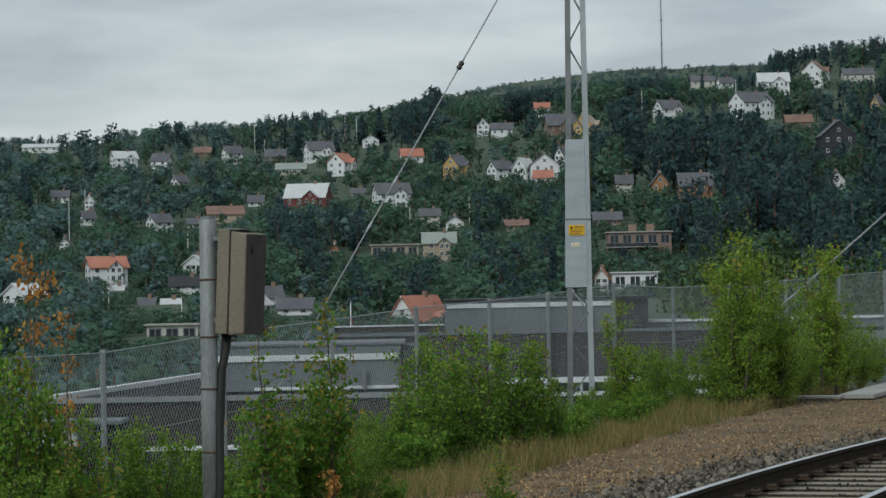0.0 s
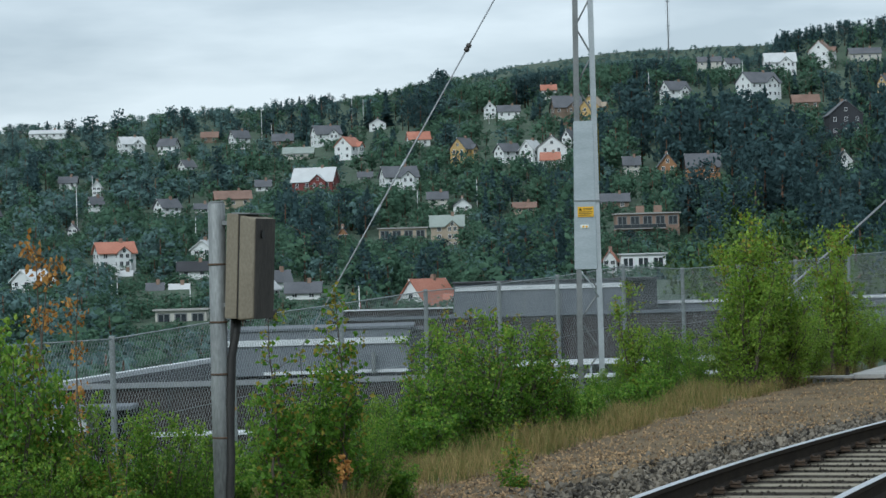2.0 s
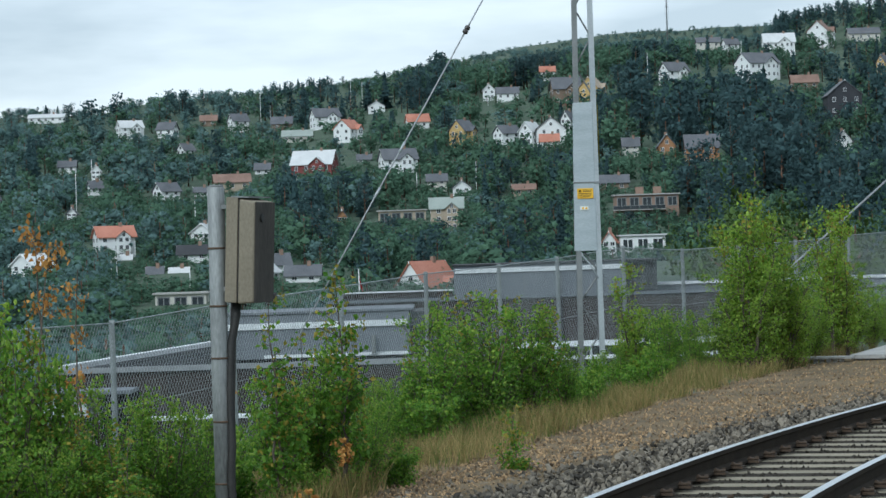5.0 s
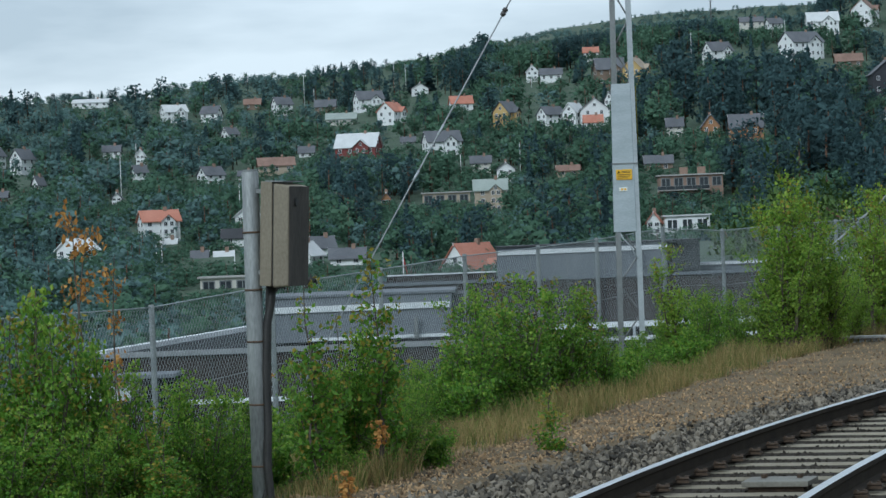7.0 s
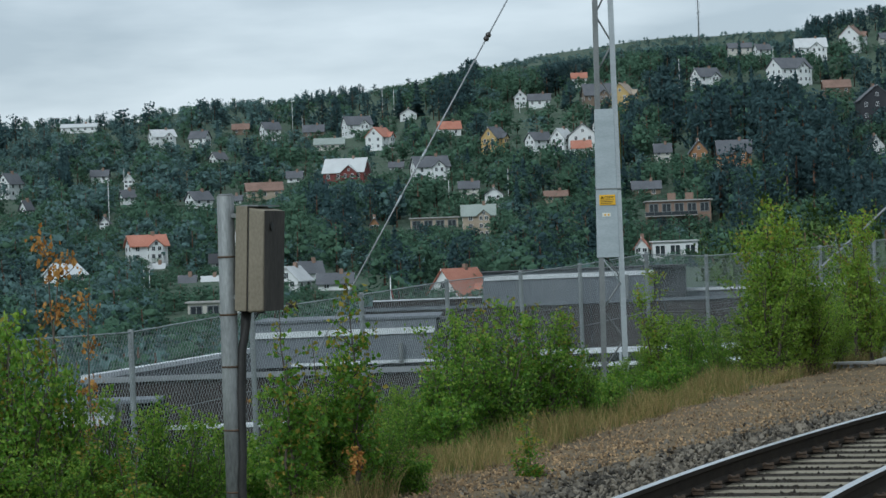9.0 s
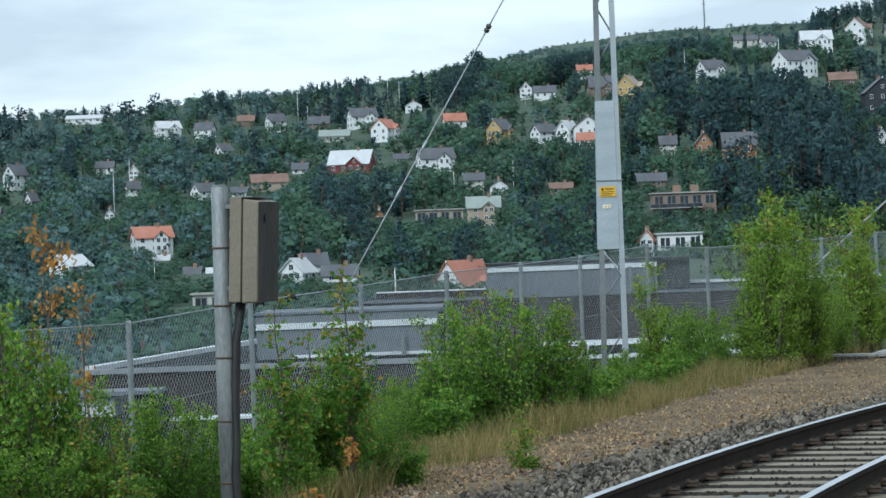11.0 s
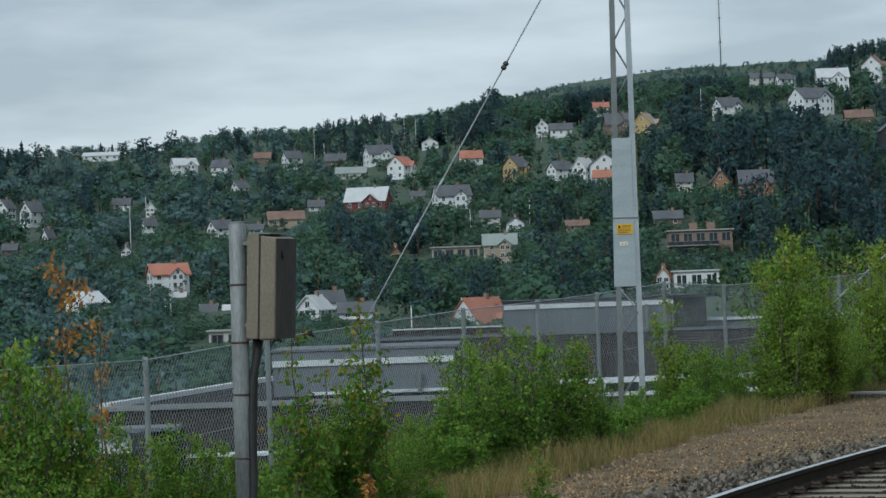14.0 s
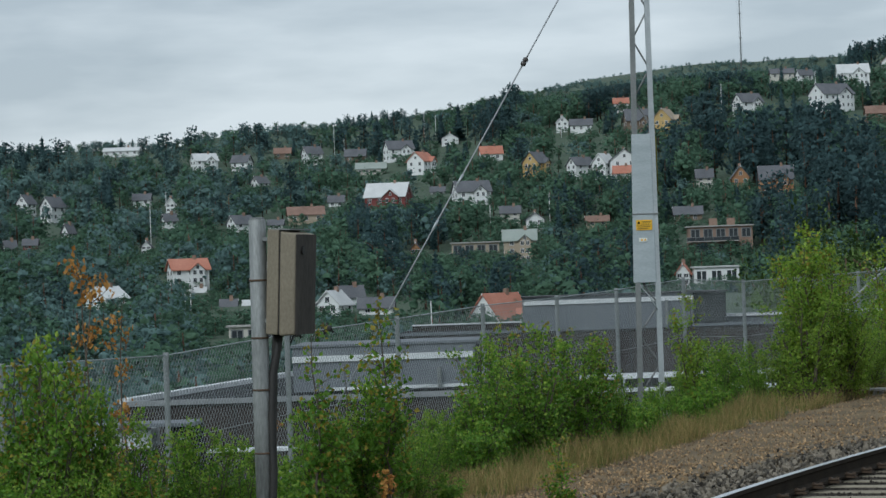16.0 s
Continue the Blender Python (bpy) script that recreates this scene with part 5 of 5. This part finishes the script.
# ---- single trees, poles and a flag ----
def tree(kind, x, y, z, h, close=False):
    """A tree of its own: trunk with limbs and a ragged crown."""
    rng = np.random.default_rng(int(abs(x) * 97 + y * 13 + h * 7))
    names = {"pine": ("pine_tree", "dark green pine with a bare reddish trunk"), "spruce": ("spruce_tree", "dark green pointed spruce tree"), "broad": ("broadleaf_tree", "green broadleaf tree with a rounded crown")}
    ob = empty(names[kind][0], pose(x, y, z), names[kind][1], "tree", "single trees on the slope")
    w = h * {"pine": 0.85, "spruce": 0.6, "broad": 0.95}[kind]
    if close:
        w = h * 0.5
    v, f, crown, out = crown_shape(kind, rng, 90 if close else 80, 0.35 if close else 0.55)
    p = v * (w, w, h)
    pts = [(0, 0, -2.0), (0.1, 0, h * 0.4), (0, 0.1, h * 0.85)]
    tube("trunk", pts, [0.018 * h + 0.05, 0.014 * h, 0.03], M["pine_bark"], ob, 7)
    for k in range(5):
        t, g = rng.random() * 6.283, 0.4 + 0.09 * k
        tube("limb", [(0.05, 0, h * g), (w * 0.12 * math.cos(t), w * 0.12 * math.sin(t), h * (g + 0.06)), (w * 0.22 * math.cos(t), w * 0.22 * math.sin(t), h * (g + 0.1))], [0.12, 0.08, 0.03], M["pine_bark"], ob, 5)
    fc = f[:crown]
    used = fc.max() + 1
    # Trees further off take the crown colours with haze mixed in.
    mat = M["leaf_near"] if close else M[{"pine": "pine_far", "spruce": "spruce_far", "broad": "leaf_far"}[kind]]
    vs, fs, ns = p[:used], fc, out[:used]
    if close or kind == "broad":
        n = 13000 if close else 1600
        pick = p[rng.integers(0, used, n)]
        c = np.array((0, 0, h * 0.55))
        q = c + (pick - c) * (0.7 + 0.4 * rng.random((n, 1))) + rng.normal(size=(n, 3)) * 0.25
        cv, cf = cards(rng, q, np.tile((0, 0, 1.0), (n, 1)), 0.15 if close else 0.28)
        nq = np.repeat(q - c, 4, 0) / (w * 0.3) + rng.normal(size=cv.shape) * 0.35 + (0, 0, 0.8)
        nq /= np.linalg.norm(nq, axis=1, keepdims=True) + 1e-9
        ns = np.concatenate([ns, nq])
        vs, fs = np.concatenate([vs, cv]), np.concatenate([fs, cf + used])
    piece("crown", mesh_of("crown", vs.tolist(), fs.tolist(), mat, None, True, ns.tolist()), ob)


tree("pine", -11.0, 579.1, 0.0, 9.8)
tree("pine", -26.2, 582.2, 0.4, 11.6)
tree("pine", -31.0, 598.6, 1.6, 11.4)
tree("pine", 11.0, 575.3, -0.4, 12.1)
tree("pine", 15.8, 562.2, -1.6, 12.4)
tree("pine", 21.6, 567.7, -1.2, 13.6)
tree("pine", 7.3, 562.9, -1.5, 9.6)
tree("broad", 31.5, 692.0, 11.2, 12.5)
tree("broad", 25.0, 743.5, 16.5, 9.7)
tree("pine", -19.8, 690.5, 9.5, 11.0)
tree("pine", 24.7, 573.5, -0.7, 8.0)
tree("pine", 74.6, 734.0, 18.2, 16.9)
tree("spruce", 81.0, 719.3, 16.2, 16.5)
tree("pine", 61.6, 674.1, 10.2, 16.9)
tree("pine", 95.5, 771.3, 23.2, 17.0)
tree("pine", 96.1, 729.6, 17.6, 14.6)
tree("broad", 114.9, 767.3, 22.7, 16.9)
tree("broad", 83.4, 886.0, 39.4, 14.2)
tree("pine", 101.7, 728.4, 17.4, 13.1)
tree("pine", 166.1, 1162.6, 87.2, 11.2)
tree("pine", 169.0, 1151.3, 85.1, 9.2)
tree("broad", 157.6, 1186.1, 91.5, 5.2)
tree("pine", 181.8, 1159.4, 86.6, 14.4)
tree("broad", 144.3, 1156.4, 86.0, 5.3)
tree("spruce", 87.8, 1116.9, 74.2, 10.1)
tree("spruce", 102.5, 1082.8, 71.6, 10.4)
tree("pine", -28.0, 1240.2, 75.1, 6.4)
tree("broad", 16.4, 190.0, -13.7, 17.3, True)
tree("broad", 17.1, 165.0, -13.7, 18.8, True)
tree("broad", 18.5, 160.0, -13.7, 19.2, True)
tree("broad", 19.5, 150.0, -13.7, 18.8, True)
tree("broad", 22.3, 155.0, -13.7, 18.6, True)
tree("broad", 24.9, 160.0, -13.7, 18.8, True)
tree("broad", 16.8, 175.0, -13.7, 17.9, True)
tree("broad", 17.3, 140.0, -13.7, 17.3, True)
tree("broad", 19.5, 140.0, -13.7, 17.0, True)


def flagpole(x, y, z, h):
    ob = empty("flagpole", pose(x, y, z), "tall white garden flagpole", "flagpole", "flagpoles on the hillside")
    tube("shaft", [(0, 0, -3), (0, 0, h)], [0.11, 0.07], M["frame_white"], ob, 6)
    tube("finial", [(0, 0, h), (0, 0, h + 0.25)], [0.12, 0.02], M["frame_white"], ob, 6)


flagpole(74.2, 1014.3, 56.5, 13.2)
flagpole(108.0, 1014.0, 60.8, 12.2)
flagpole(17.2, 1055.9, 54.8, 8.4)
flagpole(-7.4, 751.6, 15.9, 6.3)
flagpole(-95.9, 734.7, 13.2, 11.8)
flagpole(-104.2, 835.3, 23.0, 8.7)
flagpole(-36.3, 1127.9, 58.6, 12.4)
flagpole(-31.9, 1134.5, 59.9, 10.2)
flagpole(-70.2, 1092.7, 52.1, 12.0)
flagpole(-66.4, 1091.6, 52.0, 10.9)
flagpole(8.5, 756.7, 17.2, 7.6)
flagpole(-58.0, 654.1, 6.1, 8.5)
flagpole(-28.2, 628.9, 4.0, 7.5)
flagpole(111.1, 967.8, 53.1, 6.8)
flagpole(142.5, 917.6, 45.0, 6.4)
flagpole(-63.8, 536.0, -2.9, 4.3)
flagpole(-62.7, 535.7, -3.0, 4.3)
flagpole(-44.9, 491.7, -5.8, 5.9)


def build_radio_mast():
    d = 2300
    ob = empty("radio_mast", pose(0.0806 * d, d, EYE + 0.070 * d), "very tall thin radio mast on the far ridge", "mast")
    tube("shaft", [(0, 0, -30), (0, 0, 130)], [0.55, 0.4], M["galv_dark"], ob, 6)
    for k in range(6):
        tube("platform", [(0, 0, 20 * k + 10), (0, 0, 20 * k + 10.8)], [1.1, 1.1], M["galv_dark"], ob, 8)
    for s in (-1, 1):
        tube("stay", [(0, 0, 90), (s * 2.0, 0, 60), (s * 0.6, 0, 0)], [0.05] * 3, M["galv_dark"], ob, 4)


build_radio_mast()


def build_flag():
    d = 300
    ob = empty("flagpole", pose(-0.0317 * d, d, -9.5), "white flagpole with a red pennant", "flagpole")
    tube("shaft", [(0, 0, -5), (0, 0, 9.35)], [0.07, 0.05], M["frame_white"], ob, 8)
    tube("finial", [(0, 0, 9.35), (0, 0, 9.5)], [0.08, 0.02], M["frame_white"], ob, 8)
    bm = bmesh.new()
    n = 8
    grid = []
    for i in range(n + 1):
        f = i / n
        grid.append([bm.verts.new((0.05 + 0.55 * f, 0.08 * math.sin(f * 7), z - 2.2 * f)) for z in (-0.15 - 0.55 * f, -1.15 + 0.35 * f)])
    for i in range(n):
        bm.faces.new((grid[i][0], grid[i + 1][0], grid[i + 1][1], grid[i][1]))
    bmesh.ops.solidify(bm, geom=bm.faces[:], thickness=0.02)
    flag = part("pennant", bm, M["flag_red"], ob, "limp red pennant")
    flag.location = (0, 0, 9.3)
    return flag


pennant = build_flag()


def build_clamps():
    for x, y, z in ((-2.62, 33.85, 1.13), (-2.28, 34.6, 1.17)):
        ob = empty("clamp_block", pose(x, y, z), "small dark clamp block on the fence wire", "clamp", "clamp blocks on the fence")
        tube("body", [(-0.07, 0, -0.05), (-0.03, 0, 0.05), (0.04, 0, 0.06), (0.08, 0, 0.0)], [0.02, 0.055, 0.05, 0.02], M["rubber"], ob, 10)
        tube("strap", [(0, 0, 0.03), (0, 0, 0.12)], [0.012, 0.012], M["rubber"], ob, 6)


build_clamps()


def motions():
    """The pennant stirs in the wind."""
    rows = []
    for k, turn in enumerate((70, 60, 75, 20, 10, 40, 20, 5, 15, 60, 80, 85, 75, 85, 80, 70, 85)):
        rows.append((float(k), pose(0, 0, 9.3, 0, 0, turn)))
    walk(pennant, rows)


motions()
